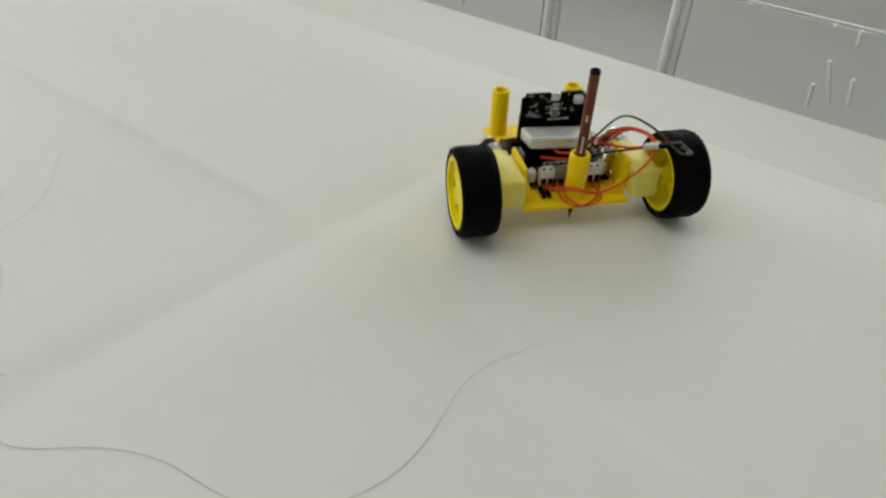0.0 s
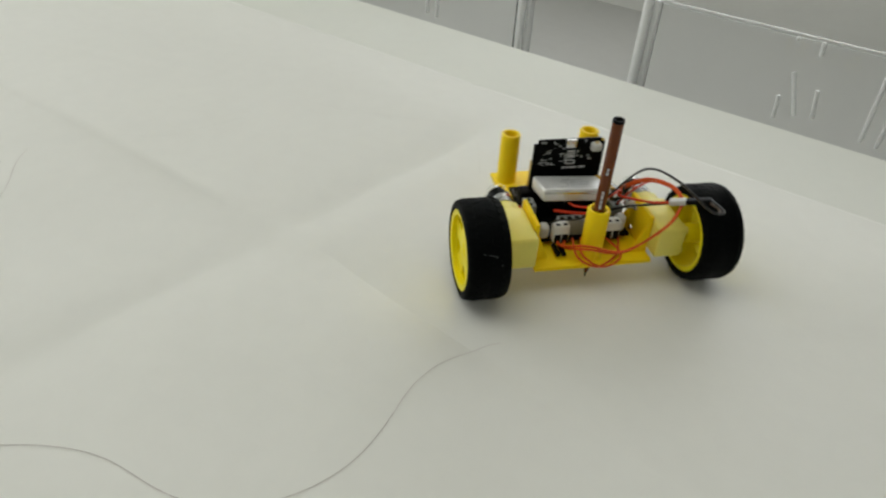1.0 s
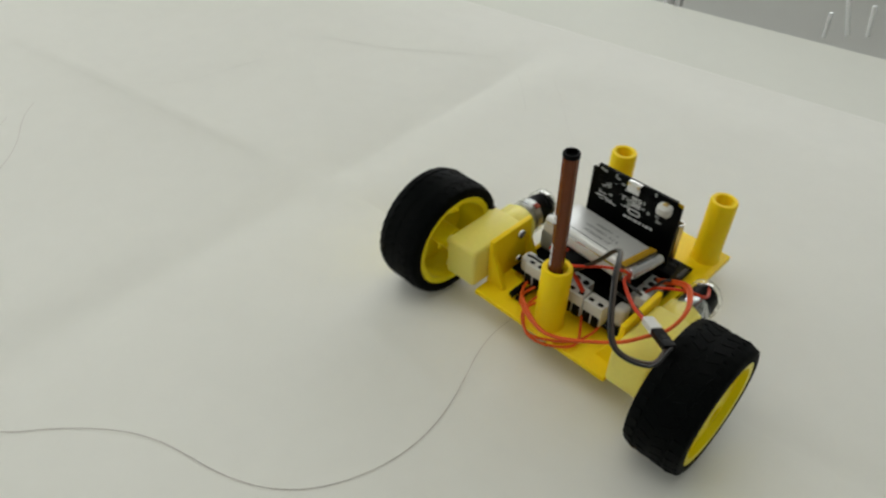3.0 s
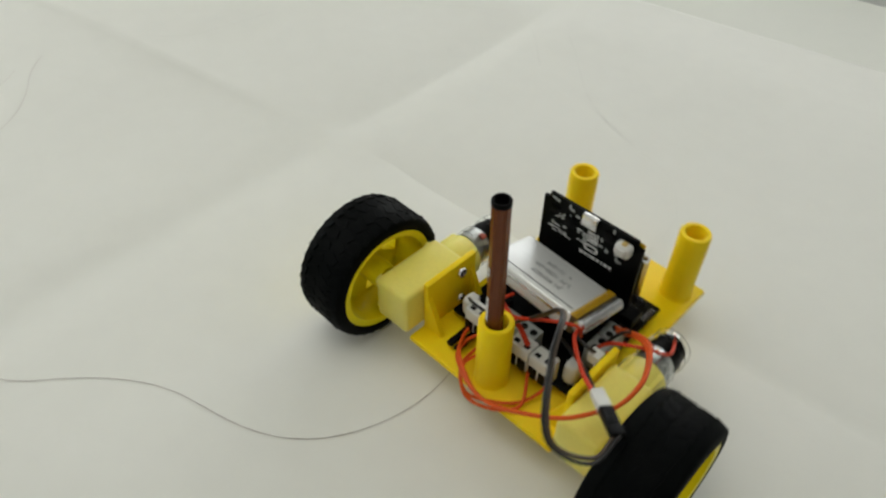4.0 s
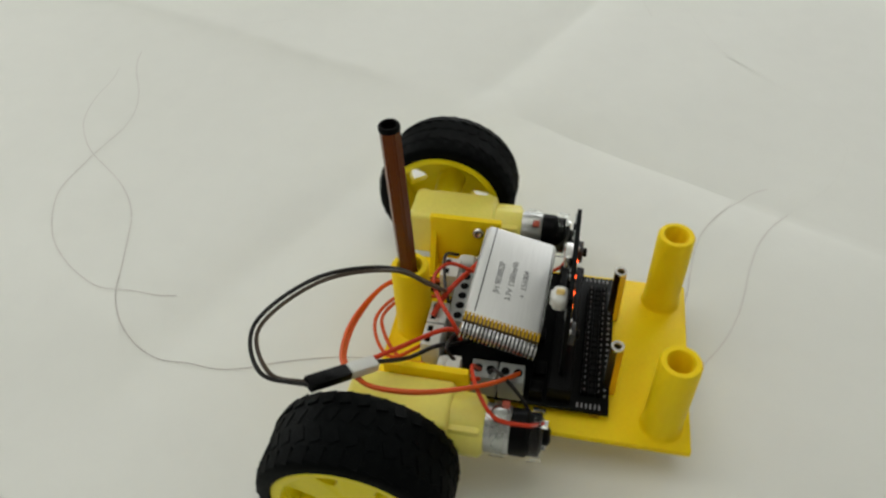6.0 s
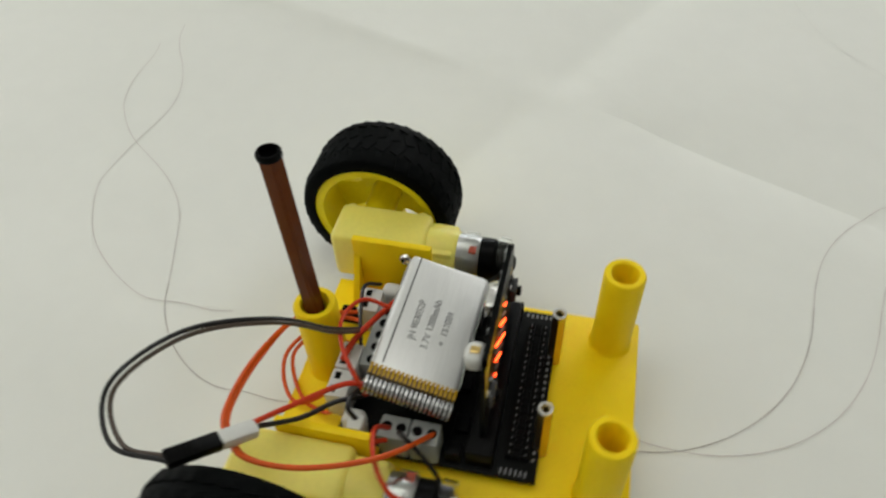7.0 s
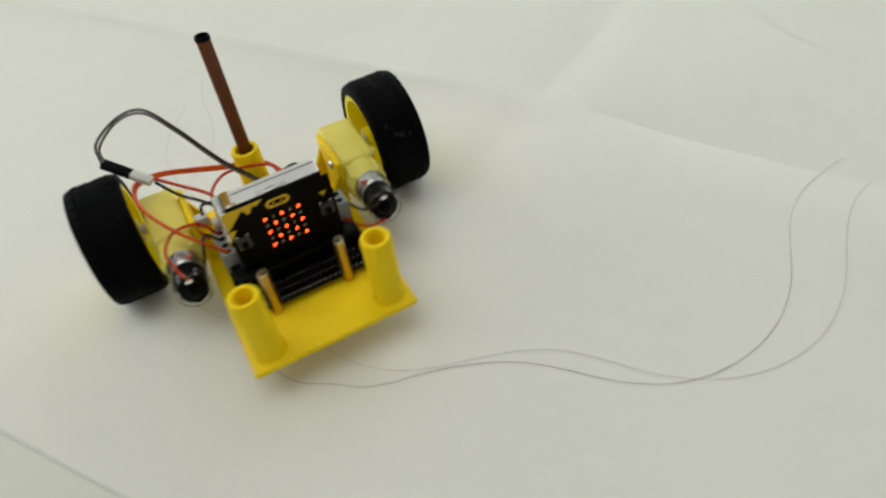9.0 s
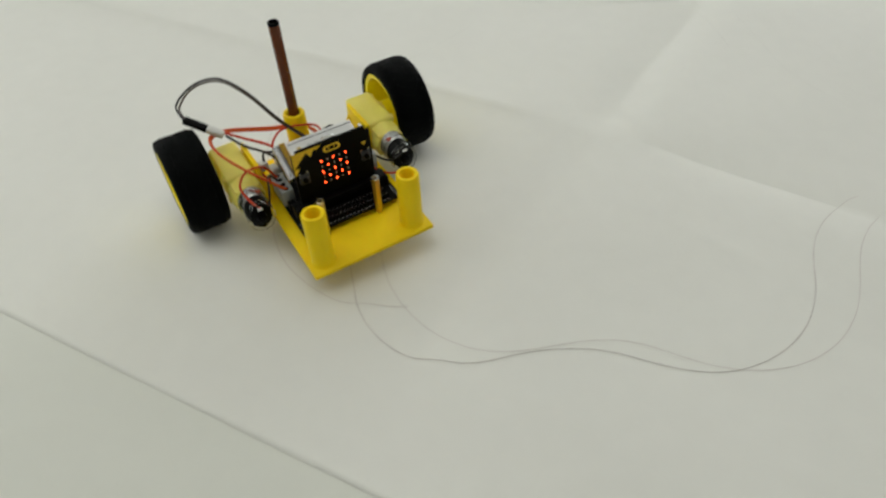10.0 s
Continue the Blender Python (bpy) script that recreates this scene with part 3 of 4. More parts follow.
def wheel(s_):
    """Built round its own x axis; +x is its outer side."""
    w = empty("wheel", robot)
    b = BM()
    half = [(26.4, 13.6), (28.9, 13.5), (30.6, 12.9), (31.5, 11.7), (31.95, 9.6), (32.1, 4.0)]
    prof = [(r, -x) for r, x in half] + half[::-1] + [(26.0, 12), (26.0, -12)]
    lathe(b, prof, SIDE, 64)
    part("tyre", b, M["rubber"], w, "black treaded rubber tyre")
    b = BM()
    n = 34
    for row, x in enumerate((-10.0, -3.7, 3.7, 10.0)):
        outer = abs(x) > 5
        for k in range(n):
            a = 2 * math.pi * (k + 0.5 * (row % 2)) / n
            m = Matrix.Rotation(a, 4, "X") @ at(x, 0, 31.5 if outer else 31.95) @ pose(0, 0, 0, 0, (-1 if x < 0 else 1) * 16 if outer else 0, (12, -24, 24, -12)[row])
            box(b, -2.6, 2.6, -1.8, 1.8, -0.9, 0.42, m=m)
    part("tread", b, M["rubber"], w)["kind"] = "stuff"
    # a pale zigzag scratch on one tread
    if s_ < 0:
        b = BM()
        marks = [(-7, 5), (-2, 3.5), (-3.5, -1), (5, -3)]
        for (x0, c0), (x1, c1) in zip(marks, marks[1:]):
            for k in range(6):
                u = (k + 0.5) / 6
                m = Matrix.Rotation(radians(52) - (c0 + (c1 - c0) * u) / 32, 4, "X") @ at(x0 + (x1 - x0) * u, 0, 32.2) @ pose(0, 0, 0, 0, 0, math.degrees(math.atan2(c1 - c0, x1 - x0)))
                d = math.hypot(x1 - x0, c1 - c0) / 12
                box(b, -d, d, -0.22, 0.22, -0.3, 0.08, m=m)
        part("scratch", b, M["scuff"], w, "pale zigzag scratch on the tread")
    b = BM()
    lathe(b, [(26.3, -12.6), (26.3, 12.9), (25.0, 13.3), (22.7, 12.9), (22.7, -12.6), (24.4, -13.0)], SIDE, 64)
    rim = part("rim", b, M["rim"], w, "bright yellow plastic rim")
    # five-armed web
    b = BM()
    ring = []
    for k in range(5):
        a0 = 2 * math.pi * k / 5
        for da, r in ((-0.35, 21.7), (-0.12, 21.9), (0.12, 21.9), (0.35, 21.7), (0.47, 13.4), (0.628, 11.8), (0.787, 13.4)):
            a = a0 + da
            ring.append((r * math.cos(a), r * math.sin(a)))
    lo = [b.verts.new((5.2 * MM, y * MM, z * MM)) for y, z in ring]
    hi = [b.verts.new((9.6 * MM, y * MM, z * MM)) for y, z in ring]
    cl, ch = b.verts.new((5.2 * MM, 0, 0)), b.verts.new((10.6 * MM, 0, 0))
    for i in range(len(ring)):
        j = (i + 1) % len(ring)
        b.faces.new((lo[i], lo[j], hi[j], hi[i]))
        b.faces.new((lo[j], lo[i], cl))
        b.faces.new((hi[i], hi[j], ch))
    lathe(b, [(21.2, 5.3), (21.2, 9.7), (22.9, 9.9), (22.9, 5.1)], SIDE, 64)
    part("web", b, M["rim"], w)
    b = BM()
    lathe(b, [(6.2, -12.0), (6.4, 9.6), (5.4, 10.5), (2.2, 10.7), (2.2, -12.0)], SIDE, 28)
    part("hub", b, M["rim"], w)
    b = BM()
    rod(b, (9.8, 0, 0), (10.9, 0, 0), 2.3, 16)
    part("hub_cap", b, M["rim"], w)
    w.matrix_basis = at(s_ * HALF_TRACK, 0, WHEEL_R) @ pose(0, 0, 0, 0, 0, 0 if s_ > 0 else 180)
    return w


def pencil():
    p = empty("pencil", robot)
    tilt = Vector((-1.3, -2.8, 120)).normalized()
    m = at(0.5, 1.0, 0.2) @ tilt.to_track_quat("Z", "Y").to_matrix().to_4x4()
    b = BM()
    lathe(b, [(3.75, 14.0), (3.75, 118.4), (3.5, 118.4), (3.5, 14.0)], m, 6)
    bmesh.ops.bevel(b, geom=[e for e in b.edges if e.calc_length() > 0.05], offset=0.6 * MM, segments=2, affect="EDGES")
    part("pencil_body", b, M["wood"], p, "dark red-brown lacquered pencil body")
    b = BM()
    lathe(b, [(3.70, 118.3), (3.72, 119.6), (3.35, 120.2), (2.75, 120.2), (2.55, 119.7), (2.5, 118.3)], m, 28)
    part("pencil_rim", b, M["black"], p, "thin dark rim round the pencil's end")
    b = BM()
    lathe(b, [(2.6, 117.5), (2.6, 118.6), (0.2, 118.4)], m, 20, close=False)
    part("pencil_end", b, M["hollow"], p, "black sunken end")
    b = BM()
    lathe(b, [(3.6, 14.1), (0.95, 4.5)], m, 20, close=False)
    part("sharpened_cone", b, M["wood"], p)
    b = BM()
    lathe(b, [(0.95, 4.6), (0.25, 0.1)], m, 12, close=False)
    part("lead", b, M["black"], p)
    # worn silver print as plain bars
    b = BM()
    for k, (z0, z1) in enumerate(((59, 62.5), (63.2, 65.5), (66.3, 69.5), (70.2, 72), (84, 86), (86.8, 88.4))):
        box(b, -0.7, 0.7, -3.66, -3.50, z0, z1, m=m)
    part("stamped_print", b, M["white_print"], p, "worn silver stamped print")


def led_board():
    """The upright circuit board with its square of lights."""
    c = empty("circuit_board", robot)
    lean = at(-0.3, 62.0, 31.2) @ pose(0, 0, 0, 0, 0, 0)
    b = BM()
    box(b, -25.6, 25.6, -0.8, 0.8, 0.0, 42.0, m=lean)
    vert = [e for e in b.edges if abs((e.verts[0].co - e.verts[1].co).y) > 0.001]
    bmesh.ops.bevel(b, geom=vert, offset=3 * MM, segments=4, affect="EDGES")
    part("board", b, M["pcb"], c, "black circuit board")
    for r in range(5):
        for q in range(5):
            x, z = 8.1 - 4.05 * q, 29.2 - 4.1 * r
            lit = (r + q) % 2 == 0
            b = BM()
            if lit:
                box(b, x - 0.42, x + 0.42, 0.82, 1.35, z - 0.60, z + 0.60, 0.15, m=lean)
            else:
                box(b, x - 0.30, x + 0.30, 0.82, 1.30, z - 0.7, z + 0.7, 0.15, m=lean)
            part("light", b, M["lit"] if lit else M["led"], c, "glowing orange-red light" if lit else "unlit light")
    for x in (20.6, -20.6):
        b = BM()
        box(b, x - 3.1, x + 3.1, 0.82, 3.1, 18.6, 24.8, 0.4, m=lean)
        part("button_case", b, M["dark_steel"], c, "square push button")
        b = BM()
        lathe(b, [(1.75, 3.0), (1.75, 4.3), (1.4, 4.6), (0.2, 4.6), (0.2, 3.0)], lean @ at(x, 0, 21.7) @ pose(0, 0, 0, -90, 0, 0), 20)
        part("button", b, M["black"], c)
        b = BM()
        for dx in (-2.4, 2.4):
            box(b, x + dx - 0.7, x + dx + 0.7, 0.82, 1.6, 24.8, 26.2, 0.2, m=lean)
        part("button_pin", b, M["metal"], c)
    # printed marks on the front: logo oval, zigzag corner, little triangle
    b = BM()
    pts = []
    for k in range(40):
        a = 2 * math.pi * k / 40
        pts.append((3.2 * (1 if math.cos(a) > 0 else -1) + 2.4 * math.cos(a), 36.3 + 2.4 * math.sin(a)))
    outer = [b.verts.new(lean @ Vector((x * MM, 0.95 * MM, z * MM))) for x, z in pts]
    inner = [b.verts.new(lean @ Vector((x * 0.74 * MM, 0.95 * MM, (36.3 + (z - 36.3) * 0.55) * MM))) for x, z in pts]
    for k in range(40):
        j = (k + 1) % 40
        b.faces.new((outer[k], outer[j], inner[j], inner[k]))
    for x in (-1.9, 1.9):
        lathe(b, [(0.55, 0.86), (0.55, 0.96)], lean @ at(x, 0, 36.3) @ pose(0, 0, 0, -90, 0, 0), 12, close=False)
    part("logo_print", b, M["gold"], c, "yellow oval print")
    for tri_ in (((25.3, 41.0), (25.3, 29.8), (14.5, 41.0)), ((17.5, 41.0), (10.0, 41.0), (14.0, 35.2)), ((12.0, 41.0), (6.0, 41.0), (9.8, 38.2)),
                 ((-19.2, 31.6), (-22.4, 31.6), (-20.8, 28.8)), ((25.3, 30.0), (25.3, 24.5), (21.5, 30.0))):
        b = BM()
        b.faces.new([b.verts.new(lean @ Vector((x * MM, 0.93 * MM, z * MM))) for x, z in tri_])
        part("corner_print", b, M["gold"], c, "yellow zigzag print")
    # the back: connectors, chips, print
    b = BM()
    box(b, -3.8, 3.8, -3.6, -0.82, 36.6, 42.6, 0.5, m=lean)
    part("usb_socket", b, M["metal"], c)
    b = BM()
    box(b, 14.5, 22.0, -6.2, -0.82, 33.6, 40.0, 1.8, m=lean, seg=3)
    box(b, 16.3, 20.2, -6.8, -6.0, 35.0, 38.8, 0.2, m=lean)
    part("battery_socket", b, M["connector"], c, "white plastic battery socket")
    b = BM()
    box(b, 17.0, 19.5, -5.0, -2.0, 39.8, 40.6, 0.4, m=lean)
    part("contact", b, M["brass"], c)
    for x0, x1, y0, z0, z1 in ((7.0, 12.0, -1.9, 34.0, 39.0), (-13.0, -7.5, -1.8, 30.0, 35.5), (-21.0, -16.5, -1.7, 33.0, 36.5)):
        b = BM()
        box(b, x0, x1, y0, -0.82, z0, z1, 0.2, m=lean)
        part("chip", b, M["black"], c)
    b = BM()
    rnd = random.Random(4)
    for k in range(34):
        x, z = rnd.uniform(-24, 24), rnd.uniform(26.0, 41.0)
        if 13 < x < 23 and z > 32 or abs(x) < 5 and z > 35:
            continue
        w_, h_ = rnd.choice(((0.5, 1.0), (1.0, 0.5), (0.8, 0.8)))
        box(b, x - w_, x + w_, -1.3, -0.82, z - h_, z + h_, m=lean)
    part("small_components", b, M["terminal"], c)["kind"] = "stuff"
    b = BM()
    for k in range(26):
        x, z = rnd.uniform(-23, 2), rnd.uniform(22.0, 33.0)
        box(b, x, x + rnd.uniform(0.8, 4.5), -0.90, -0.82, z, z + 0.45, m=lean)
    for k, (x0, x1) in enumerate(((-3.4, -1.2), (-0.6, 0.6), (1.2, 2.0), (2.6, 5.0), (5.6, 7.2), (8.2, 9.0), (9.6, 11.6), (12.2, 13.6))):
        box(b, x0, x1, -0.90, -0.82, 19.0, 20.6, m=lean)
    for k in range(7):
        box(b, -1.0, 4.8, -0.90, -0.82, 27.4 + 0.9 * k, 27.9 + 0.9 * k, m=lean)
    pts = []
    for k in range(32):
        a = 2 * math.pi * k / 32
        pts.append((2.0 + 1.9 * (1 if math.cos(a) > 0 else -1) + 1.9 * math.cos(a), 24.2 + 1.9 * math.sin(a)))
    o_ = [b.verts.new(lean @ Vector((x * MM, -0.9 * MM, z * MM))) for x, z in pts]
    i_ = [b.verts.new(lean @ Vector(((2 + (x - 2) * 0.72) * MM, -0.9 * MM, (24.2 + (z - 24.2) * 0.5) * MM))) for x, z in pts]
    for k in range(32):
        j = (k + 1) % 32
        b.faces.new((o_[k], i_[k], i_[j], o_[j]))
    part("white_print", b, M["white_print"], c, "fine white print")["kind"] = "stuff"


def expansion_board():
    c = empty("expansion_board", robot)
    b = BM()
    box(b, -34.5, 33.0, 13.0, 80.5, 23.4, 25.0, 0.3)
    part("board", b, M["pcb"], c, "black expansion board lying on the base plate")
    for x in (-30, 29):
        for y in (18, 76):
            b = BM()
            rod(b, (x, y, 19.7), (x, y, 23.5), 2.8, 14)
            part("spacer", b, M["brass"], c)
    b = BM()
    box(b, -31.5, 31.0, 57.6, 66.4, 25.0, 33.6, 0.4)
    box(b, -32.8, -29.5, 57.0, 67.0, 25.0, 32.0, 0.4)
    part("edge_socket", b, M["black"], c, "black edge socket")
    b = BM()
    for k in range(20):
        x = -26 + 2.7 * k
        for y in (71.0, 73.6, 76.2):
            box(b, x - 1.1, x + 1.1, y - 1.1, y + 1.1, 25.0, 27.4)
    part("pin_header", b, M["black"], c, "black pin header block")["kind"] = "stuff"
    b = BM()
    for k in range(20):
        x = -26 + 2.7 * k
        for y in (71.0, 76.2):
            box(b, x - 0.22, x + 0.22, y - 0.22, y + 0.22, 27.0, 28.2)
    part("pins", b, M["ink"], c)["kind"] = "stuff"
    b = BM()
    for k in range(20):
        x = -26 + 2.7 * k
        box(b, x - 0.5, x + 0.5, 78.3, 79.3, 25.0, 25.06)
    for k in range(6):
        box(b, -33.2, -31.6, 68.5 + 1.7 * k, 69.3 + 1.7 * k, 25.0, 25.06)
        box(b, 29.6, 31.8, 68.8 + 1.6 * k, 69.4 + 1.6 * k, 25.0, 25.06)
    part("pin_print", b, M["ink"], c, "fine grey print beside the pins")["kind"] = "stuff"
    b = BM()
    box(b, -30.5, 30.0, 63.2, 65.9, 33.5, 33.75, 0.1)
    part("socket_lip", b, M["black"], c)
    # screw terminals
    def terminal(x0, x1, y0, y1, holes, along_x):
        b = BM()
        box(b, x0, x1, y0, y1, 25.0, 37.0, 0.5)
        t = part("screw_terminal", b, M["terminal"], c, "grey screw terminal")
        b = BM()
        for k in range(holes):
            u = (k + 0.5) / holes
            x, y = (x0 + (x1 - x0) * u, (y0 + y1) / 2) if along_x else ((x0 + x1) / 2, y0 + (y1 - y0) * u)
            lathe(b, [(1.7, 36.9), (1.7, 37.15), (0.4, 37.2)], at(x, y, 0), 16, close=False)
        part("terminal_screw", b, M["black"], c)
    terminal(-17.5, 8.5, 16.0, 23.5, 5, True)
    terminal(25.0, 33.0, 29.5, 39.0, 2, False)
    terminal(25.0, 33.0, 39.6, 49.0, 2, False)
    terminal(-35.0, -27.5, 36.0, 47.0, 2, False)
    # white two-pole blocks along the back edge
    for x in (-18.2, 6.6, 17.8):
        b = BM()
        box(b, x - 5.3, x + 5.3, 8.6, 16.0, 25.4, 38.4, 0.6)
        part("plug_block", b, M["connector"], c, "white two-pole plug block")
        for dx in (-2.6, 2.6):
            b = BM()
            box(b, x + dx - 2.1, x + dx + 2.1, 8.2, 8.8, 25.2, 32.0, 0.2)
            part("plug_slot", b, M["black"], c)
            b = BM()
            box(b, x + dx - 1.3, x + dx + 1.3, 10.0, 12.0, 38.2, 38.6)
            part("plug_notch", b, M["black"], c)
    for x, y, top in ((-27.6, 17.5, 35.0), (27.4, 20.0, 36.5)):
        b = BM()
        box(b, x - 3.2, x + 3.2, y - 3.8, y + 3.8, 24.9, top, 2.2, seg=3)
        part("capacitor", b, M["connector"], c, "rounded white component")
    for k, x in enumerate((-22.6, -18.6)):
        b = BM()
        box(b, x - 1.3, x + 1.3, -2.0, 9.5, 22.0, 24.6, 0.3)
        part("jumper_plug", b, M["black"], c)
    for x, y in ((-24, 50), (-10, 50), (12, 44), (2, 52), (18, 54), (-20, 32)):
        b = BM()
        box(b, x - 3, x + 3, y - 2.5, y + 2.5, 25.0, 27.6, 0.3)
        part("chip", b, M["black"], c)
    b = BM()
    box(b, 26.5, 31.5, 51.0, 56.0, 25.0, 31.0, 0.5)
    part("small_socket", b, M["black"], c)


def standoffs():
    for x in (-17.9, 18.9):
        b = BM()
        lathe(b, [(2.6, 19.7), (2.6, 47.0), (2.2, 47.3), (1.3, 47.3), (1.3, 19.8)], at(x, 80.5, 0), 6)
        part("standoff", b, M["brass"], robot, "upright hexagonal brass standoff")
        b = BM()
        lathe(b, [(2.4, 46.6), (2.4, 47.8), (1.5, 47.8), (1.5, 46.6)], at(x, 80.5, 0), 20)
        part("standoff_ring", b, M["metal"], robot)


def battery():
    c = empty("battery", robot)
    m = at(-0.5, 38.9, 47.6) @ pose(0, 0, 0, -13.5, 1.9, -2.4)
    b = BM()
    box(b, -27.0, 20.5, -14.2, 14.2, -4.6, 4.6, 1.7, m=m, seg=3)
    part("pouch", b, M["silver"], c, "silver foil pouch")
    b = BM()
    box(b, 18.6, 22.6, -14.4, 14.4, -4.4, 4.66, 1.4, m=m)
    part("tape_band", b, M["kapton_dark"], c, "dark amber tape band")
    for k in range(20):
        y = -13.7 + 27.4 * k / 19
        b = BM()
        box(b, 18.5, 22.2, y - 0.47, y + 0.47, 4.4, 4.86, 0.12, m=m)
        part("tape_stripe", b, M["kapton"], c)
    b = BM()
    n = 20
    prof = []
    for k in range(n):
        y = -13.7 + 27.4 * k / (n - 1)
        prof += [(2.1, y - 0.72), (3.3, y - 0.35), (3.3, y + 0.35)]
    lathe(b, [(0.5, -14.8)] + prof + [(0.5, 14.8)], m @ at(24.2, 0, 1.2) @ pose(0, 0, 0, -90, 0, 0), 18, close=False)
    part("crimped_edge", b, M["foil_roll"], c, "rolled and crimped silver foil edge")
    for sy in (-1, 1):
        b = BM()
        box(b, -26.0, 17.0, sy * 14.3 - 0.5, sy * 14.3 + 0.5, 1.0, 2.2, m=m)
        part("folded_seam", b, M["foil_roll"], c)
    b = BM()
    box(b, -26.2, 17.5, -11.1, -10.6, 4.45, 4.74, 0.08, m=m)
    part("flap_seam", b, M["dark_steel"], c, "dark seam of the folded foil flap")
    # the print that can be read, in grey
    for k, (line, y) in enumerate((("JH 903052P", 4.2), ("3.7V 1200mAh", -0.8), ("+  151004", -5.8))):
        cu = bpy.data.curves.new("print", "FONT")
        cu.body, cu.size, cu.align_x, cu.extrude = line, 3.3 * MM, "CENTER", 0.00004
        t = new("battery_print", cu)
        dep = bpy.context.evaluated_depsgraph_get()
        me = bpy.data.meshes.new_from_object(t.evaluated_get(dep))
        bpy.data.objects.remove(t)
        me.materials.clear()
        me.materials.append(M["ink"])
        o = new("printed_line", me)
        o.parent = c
        o.matrix_basis = m @ at(-1.5, -y, 4.72) @ pose(0, 0, 0, 0, 0, 180)
        o["label"] = "grey printed letters"


def wires():
    def run(name, ctrl, r, mat, label, shifts=((0, 0, 0),)):
        b = BM()
        for sft in shifts:
            cable(b, ctrl, r, shift=sft)
        return part(name, b, M[mat], robot, label)
    loop = [(-2, 13, 42), (13, 11, 62), (27, 2, 83), (38, -19, 86), (52, -37, 76), (66, -31, 70), (66.6, -15, 68)]
    run("black_wire", loop, 0.72, "wire_black", "black wire in a high loop")
    run("brown_wire", [(-1.6, 14.4, 42), (13.5, 12.2, 61.2), (27.6, 3.2, 82.4), (38.6, -17.8, 85.0), (52.6, -35.4, 75.0), (65.0, -28.5, 69.0), (65.0, -15.5, 67)],
        0.72, "wire_brown", "dark brown wire in a high loop")
    big = [(27, 48, 35), (47, 37, 53), (57, 19, 59), (58, 3, 59), (53, -6, 57), (41, -15, 50), (13, -20, 37), (-8, -11, 36), (-19, 3, 27), (-21, 10, 27)]
    run("orange_wire", big, 0.85, "wire_orange", "orange wire in a wide loop")
    run("orange_wire", [(28.4, 46.6, 35), (46.6, 36, 51.8), (56.6, 18.6, 57.8), (57.4, 3, 57.8), (52.4, -5.4, 55.6), (40.4, -14.2, 48.8), (13, -19.2, 35.6), (-8, -12.2, 34.4), (-17, 2, 26), (-15, 10, 27)], 0.8, "wire_orange", "orange wire in a wide loop")
    run("orange_wire", [(-10, 9, 28), (-11, -6, 24), (-2, -14, 21.4), (8, -11, 21.4), (18, -3, 22), (22, 6, 24), (22.5, 10, 27)], 0.75, "wire_orange", "orange wire lying round the pencil holder")
    run("orange_wire", [(-4, 9, 28), (-9, -7, 27), (0, -16, 23), (12, -13, 22), (20, -4, 23), (13, 9, 27)], 0.75, "wire_orange", "orange wire lying round the pencil holder")
    run("red_wire", [(25, 25, 47), (24, 22, 55), (15, 15, 57), (1, 10, 52), (-9, 14, 50), (-10, 24, 46)], 0.75, "wire_red", "red wire arched over the terminals")
    run("red_wire", [(47, -1, 58.7), (38, 6, 55), (26, 18, 52), (23, 26, 50)], 0.9, "wire_red", "red battery lead")
    run("black_wire", [(47, 0.4, 57.2), (39, 9, 51), (29, 16, 46), (22, 22, 40), (16, 27, 35)], 0.85, "wire_black", "black battery lead")
    run("red_wire", [(29, 33, 36), (36, 31, 47), (48, 35, 51), (55, 42, 47), (53, 52, 42), (50, 58, 39.8)], 0.75, "wire_red", "red motor lead")
    run("black_wire", [(30, 36, 36), (36, 40, 46), (41, 50, 38), (47, 57, 25.6)], 0.75, "wire_black", "black motor lead")
    run("black_wire", [(-31, 40, 34), (-35, 46, 34), (-40, 52, 32), (-44.5, 58, 36.5), (-49, 58.5, 39.8)], 0.75, "wire_black", "black motor lead")
    run("red_wire", [(-30, 46, 27), (-35, 54, 25.6), (-41, 58.5, 25.2), (-49, 58.5, 25.6)], 0.75, "wire_red", "red motor lead")
    run("red_wire", [(10, 11, 40), (2, 14, 43), (-8, 18, 42), (-20, 24, 41)], 1.1, "wire_red", "red lead under the battery")
    run("black_wire", [(-26, 14, 38), (-20, 10, 43), (-8, 12, 41), (4, 16, 42)], 0.7, "wire_black", "black lead under the battery")
    # the joint: black plug, white sleeve
    b = BM()
    d = (Vector((56, -6.4, 62.4)) - Vector((66.3, -15.4, 67.8))).normalized()
    m = Matrix.Translation(Vector((61.0, -10.9, 65.0)) * MM) @ d.to_track_quat("X", "Z").to_matrix().to_4x4()
    box(b, -7.6, 7.6, -2.6, 2.6, -1.5, 1.5, 0.4, m=m)
    box(b, -2.0, 2.0, -1.6, 1.6, 1.4, 1.7, 0.1, m=m)
    part("plug", b, M["black"], robot, "black two-pole plug")
    b = BM()
    box(b, 7.5, 18.5, -2.6, 2.6, -1.9, 1.9, 0.9, m=m)
    part("plug_sleeve", b, M["connector"], robot, "white sleeve on the plug")
    b = BM()
    box(b, 31.0, 36.5, 21.5, 26.5, 40.0, 45.5, 0.6)
    part("small_plug", b, M["connector"], robot, "small white plug")
    run("black_wire", [(33, 24, 45), (31, 21, 49), (24, 23, 48), (18, 30, 42)], 0.8, "wire_black", "black lead of the small plug")
    run("red_wire", [(34, 24, 41), (38, 28, 42), (34, 33, 37)], 0.8, "wire_red", "red lead of the small plug")


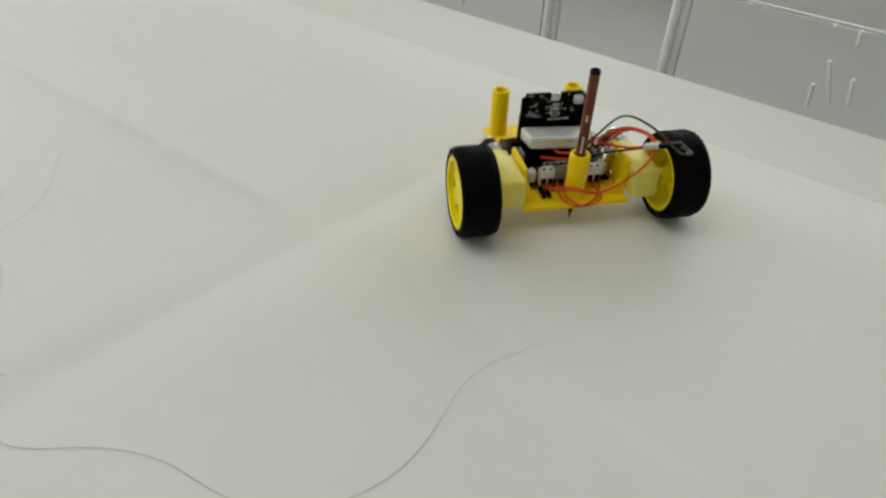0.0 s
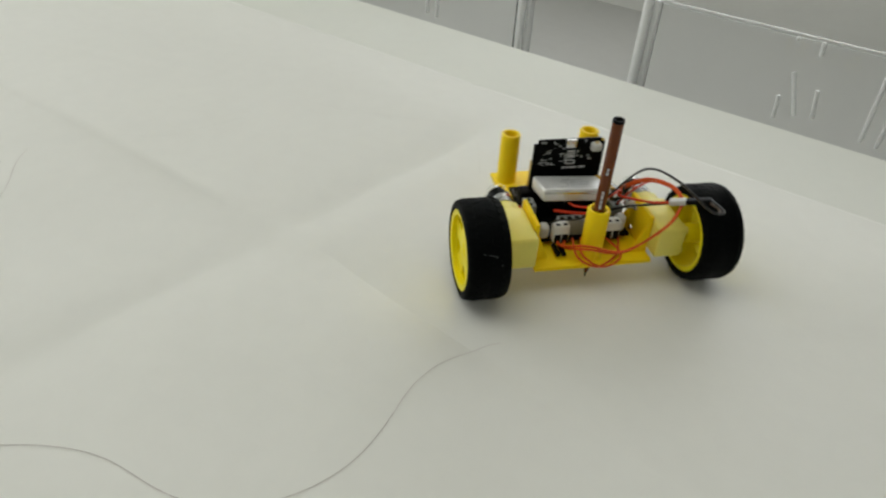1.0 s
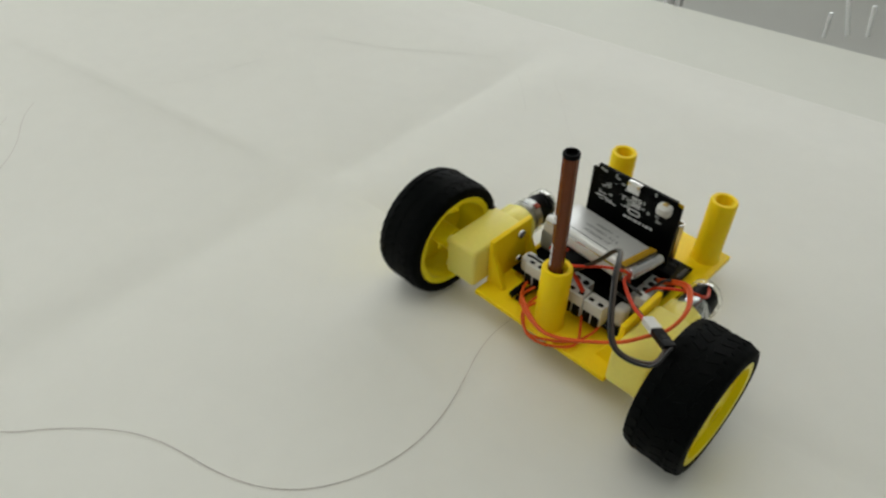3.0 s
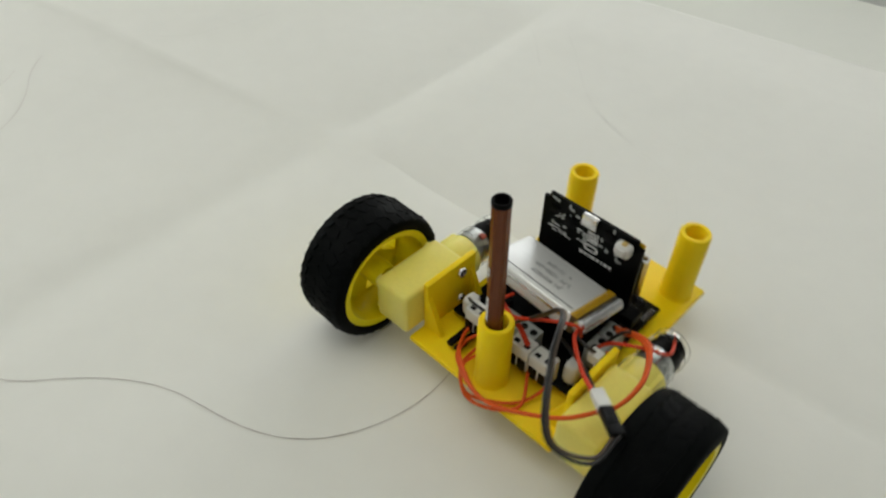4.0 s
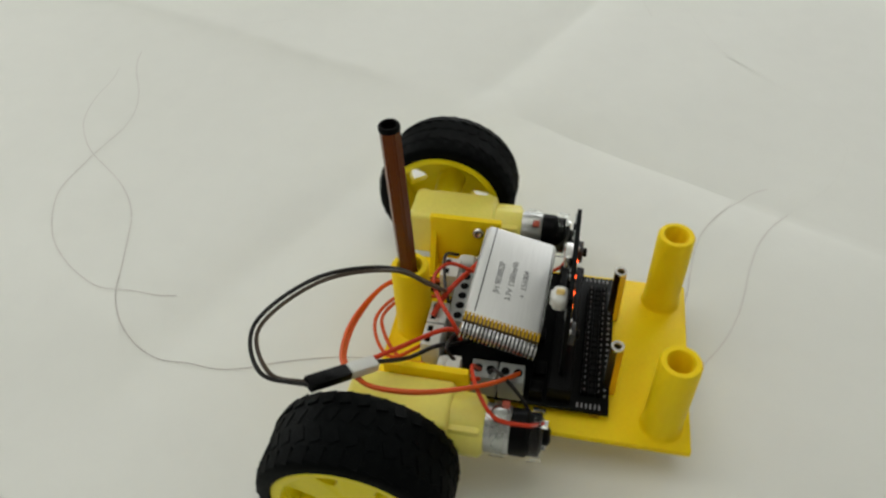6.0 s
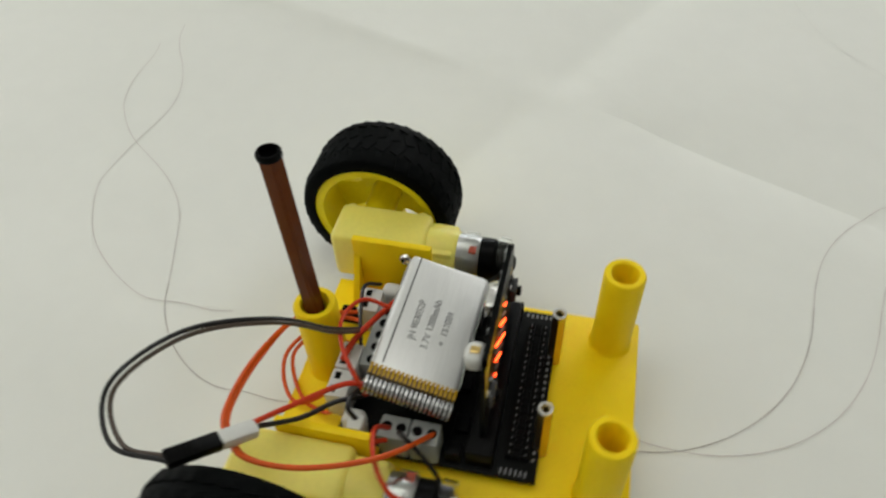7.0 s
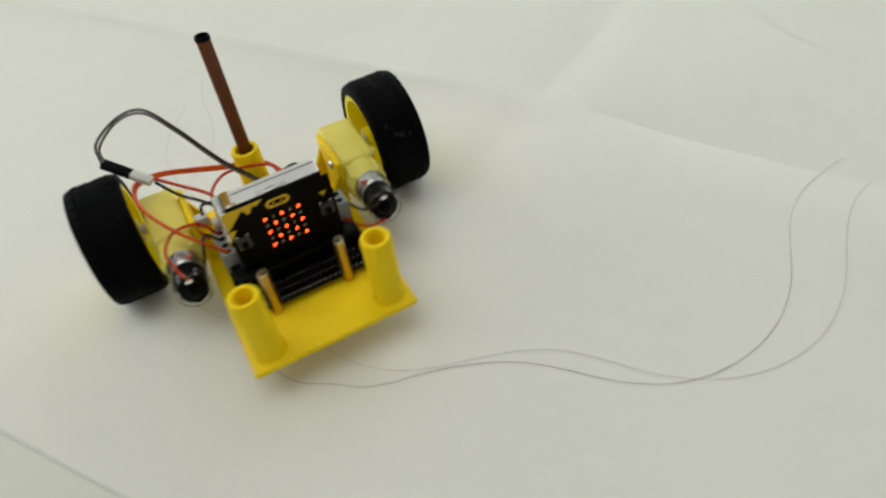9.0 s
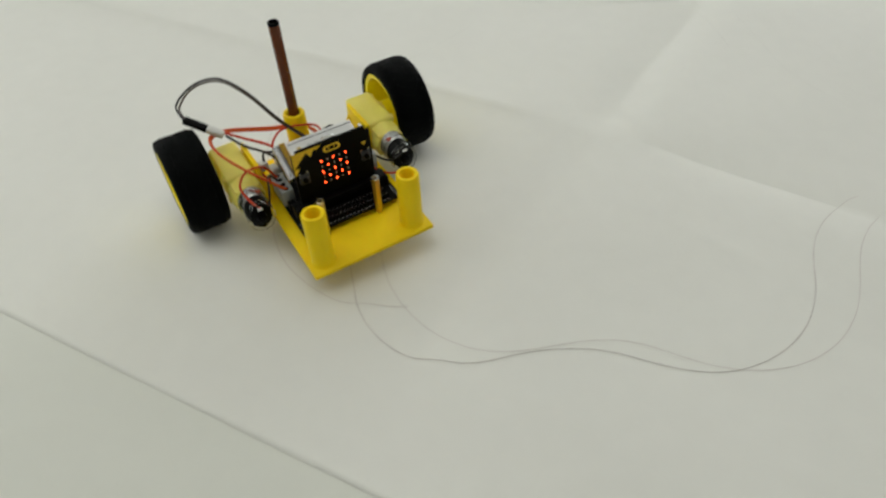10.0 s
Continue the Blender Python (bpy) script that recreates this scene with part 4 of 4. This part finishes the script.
chassis()
gear_motor(-1)
gear_motor(1)
wheel_left, wheel_right = wheel(-1), wheel(1)
pencil()
expansion_board()
led_board()
standoffs()
battery()
wires()


# ---------------------------------------------------------------- the line that the robot draws now
def drawn_line():
    """Short strokes along the pencil's way; each comes up out of the sheet as the pencil passes."""
    root = empty("fresh_pencil_line")
    tagged(root, "thin grey wavy pencil line, drawn by the robot as it drives", "pencil line", "lines on the paper")
    ctrl = [(-0.0512, 0.0880), (-0.0294, 0.0598), (-0.0053, 0.0323), (0.0002, -0.0009), (-0.0023, -0.0106), (-0.0061, -0.0217), (-0.0121,
            -0.0334), (-0.0205, -0.0443), (-0.0307, -0.0540), (-0.0410, -0.0636), (-0.0500, -0.0744), (-0.0575, -0.0863), (-0.0633, -0.0992),
            (-0.0676, -0.1127), (-0.0713, -0.1264), (-0.0759, -0.1398), (-0.0822, -0.1525), (-0.0903, -0.1642), (-0.1002, -0.1742), (-0.1116,
            -0.1822), (-0.1241, -0.1877), (-0.1372, -0.1907), (-0.1505, -0.1913), (-0.1635, -0.1899), (-0.1762, -0.1864), (-0.1890, -0.1817),
            (-0.2024, -0.1778), (-0.2163, -0.1762), (-0.2302, -0.1773), (-0.2439, -0.1803), (-0.2575, -0.1841), (-0.2714, -0.1873), (-0.2854,
            -0.1884), (-0.2987, -0.1865), (-0.3109, -0.1817), (-0.3219, -0.1752), (-0.3318, -0.1674), (-0.3404, -0.1585), (-0.3477, -0.1483),
            (-0.3537, -0.1370), (-0.3581, -0.1245), (-0.3620, -0.1111), (-0.3677, -0.0980), (-0.3761, -0.0862), (-0.3863, -0.0760), (-0.3970,
            -0.0670), (-0.4069, -0.0590), (-0.4154, -0.0524), (-0.4245, -0.0445)]
    pts = curve_points([(x, y, 0) for x, y in ctrl], 10)
    strokes = []
    size = 5
    for i in range(0, len(pts) - 1, size):
        seg = pts[i:i + size + 1]
        o = Vector((seg[0].x, seg[0].y, 0))
        st = part("stroke", stroke_mesh(seg, 0.0005, o), M["graphite_faint" if seg[0].y > -0.06 else "graphite_light"], root)
        st.location = o
        # the moment at which the pencil is nearest to the end of the stroke
        best, when = 1e9, 0
        for k in range(0, 101):
            t = k * 0.1
            x, y, _ = track_at(t)
            dd = (Vector((x, y, 0)) - seg[-1]).length
            if dd < best:
                best, when = dd, t
        strokes.append((st, o, when))
    return strokes


def track_at(t):
    for r0, r1 in zip(TRACK, TRACK[1:]):
        if r0[0] <= t <= r1[0]:
            u = (t - r0[0]) / (r1[0] - r0[0])
            return [r0[k] + (r1[k] - r0[k]) * u for k in (1, 2, 3)]
    return TRACK[-1][1:]


strokes = drawn_line()


def motions():
    walk(robot, [(t, pose(x, y, 0, 0, 0, yaw)) for t, x, y, yaw in TRACK])
    # each wheel rolls by the way that it has covered; the robot drives pencil side first
    for ob, s_, start in ((wheel_left, -1, -7.2), (wheel_right, 1, -25.8)):
        rows, angle = [], start
        last = track_at(0)
        for k in range(0, 51):
            t = k * 0.2
            now = track_at(t)
            h = radians((now[2] + last[2]) / 2)
            step = -((now[0] - last[0]) * -math.sin(h) + (now[1] - last[1]) * math.cos(h))
            turn = radians(now[2] - last[2]) * HALF_TRACK * MM * s_
            angle += math.degrees((step - turn) / (WHEEL_R * MM))
            last = now
            base = pose(s_ * HALF_TRACK * MM, 0, WHEEL_R * MM, angle, 0, 0)
            rows.append((t, base if s_ > 0 else base @ pose(0, 0, 0, 0, 0, 180)))
        walk(ob, rows)
    for st, o, when in strokes:
        low, high = pose(o.x, o.y, -0.003), pose(o.x, o.y, 0)
        when = min(max(when, 0.2), 9.8)
        walk(st, [(0, low), (when - 0.1, low), (when + 0.07, high), (10.0, high)])


motions()
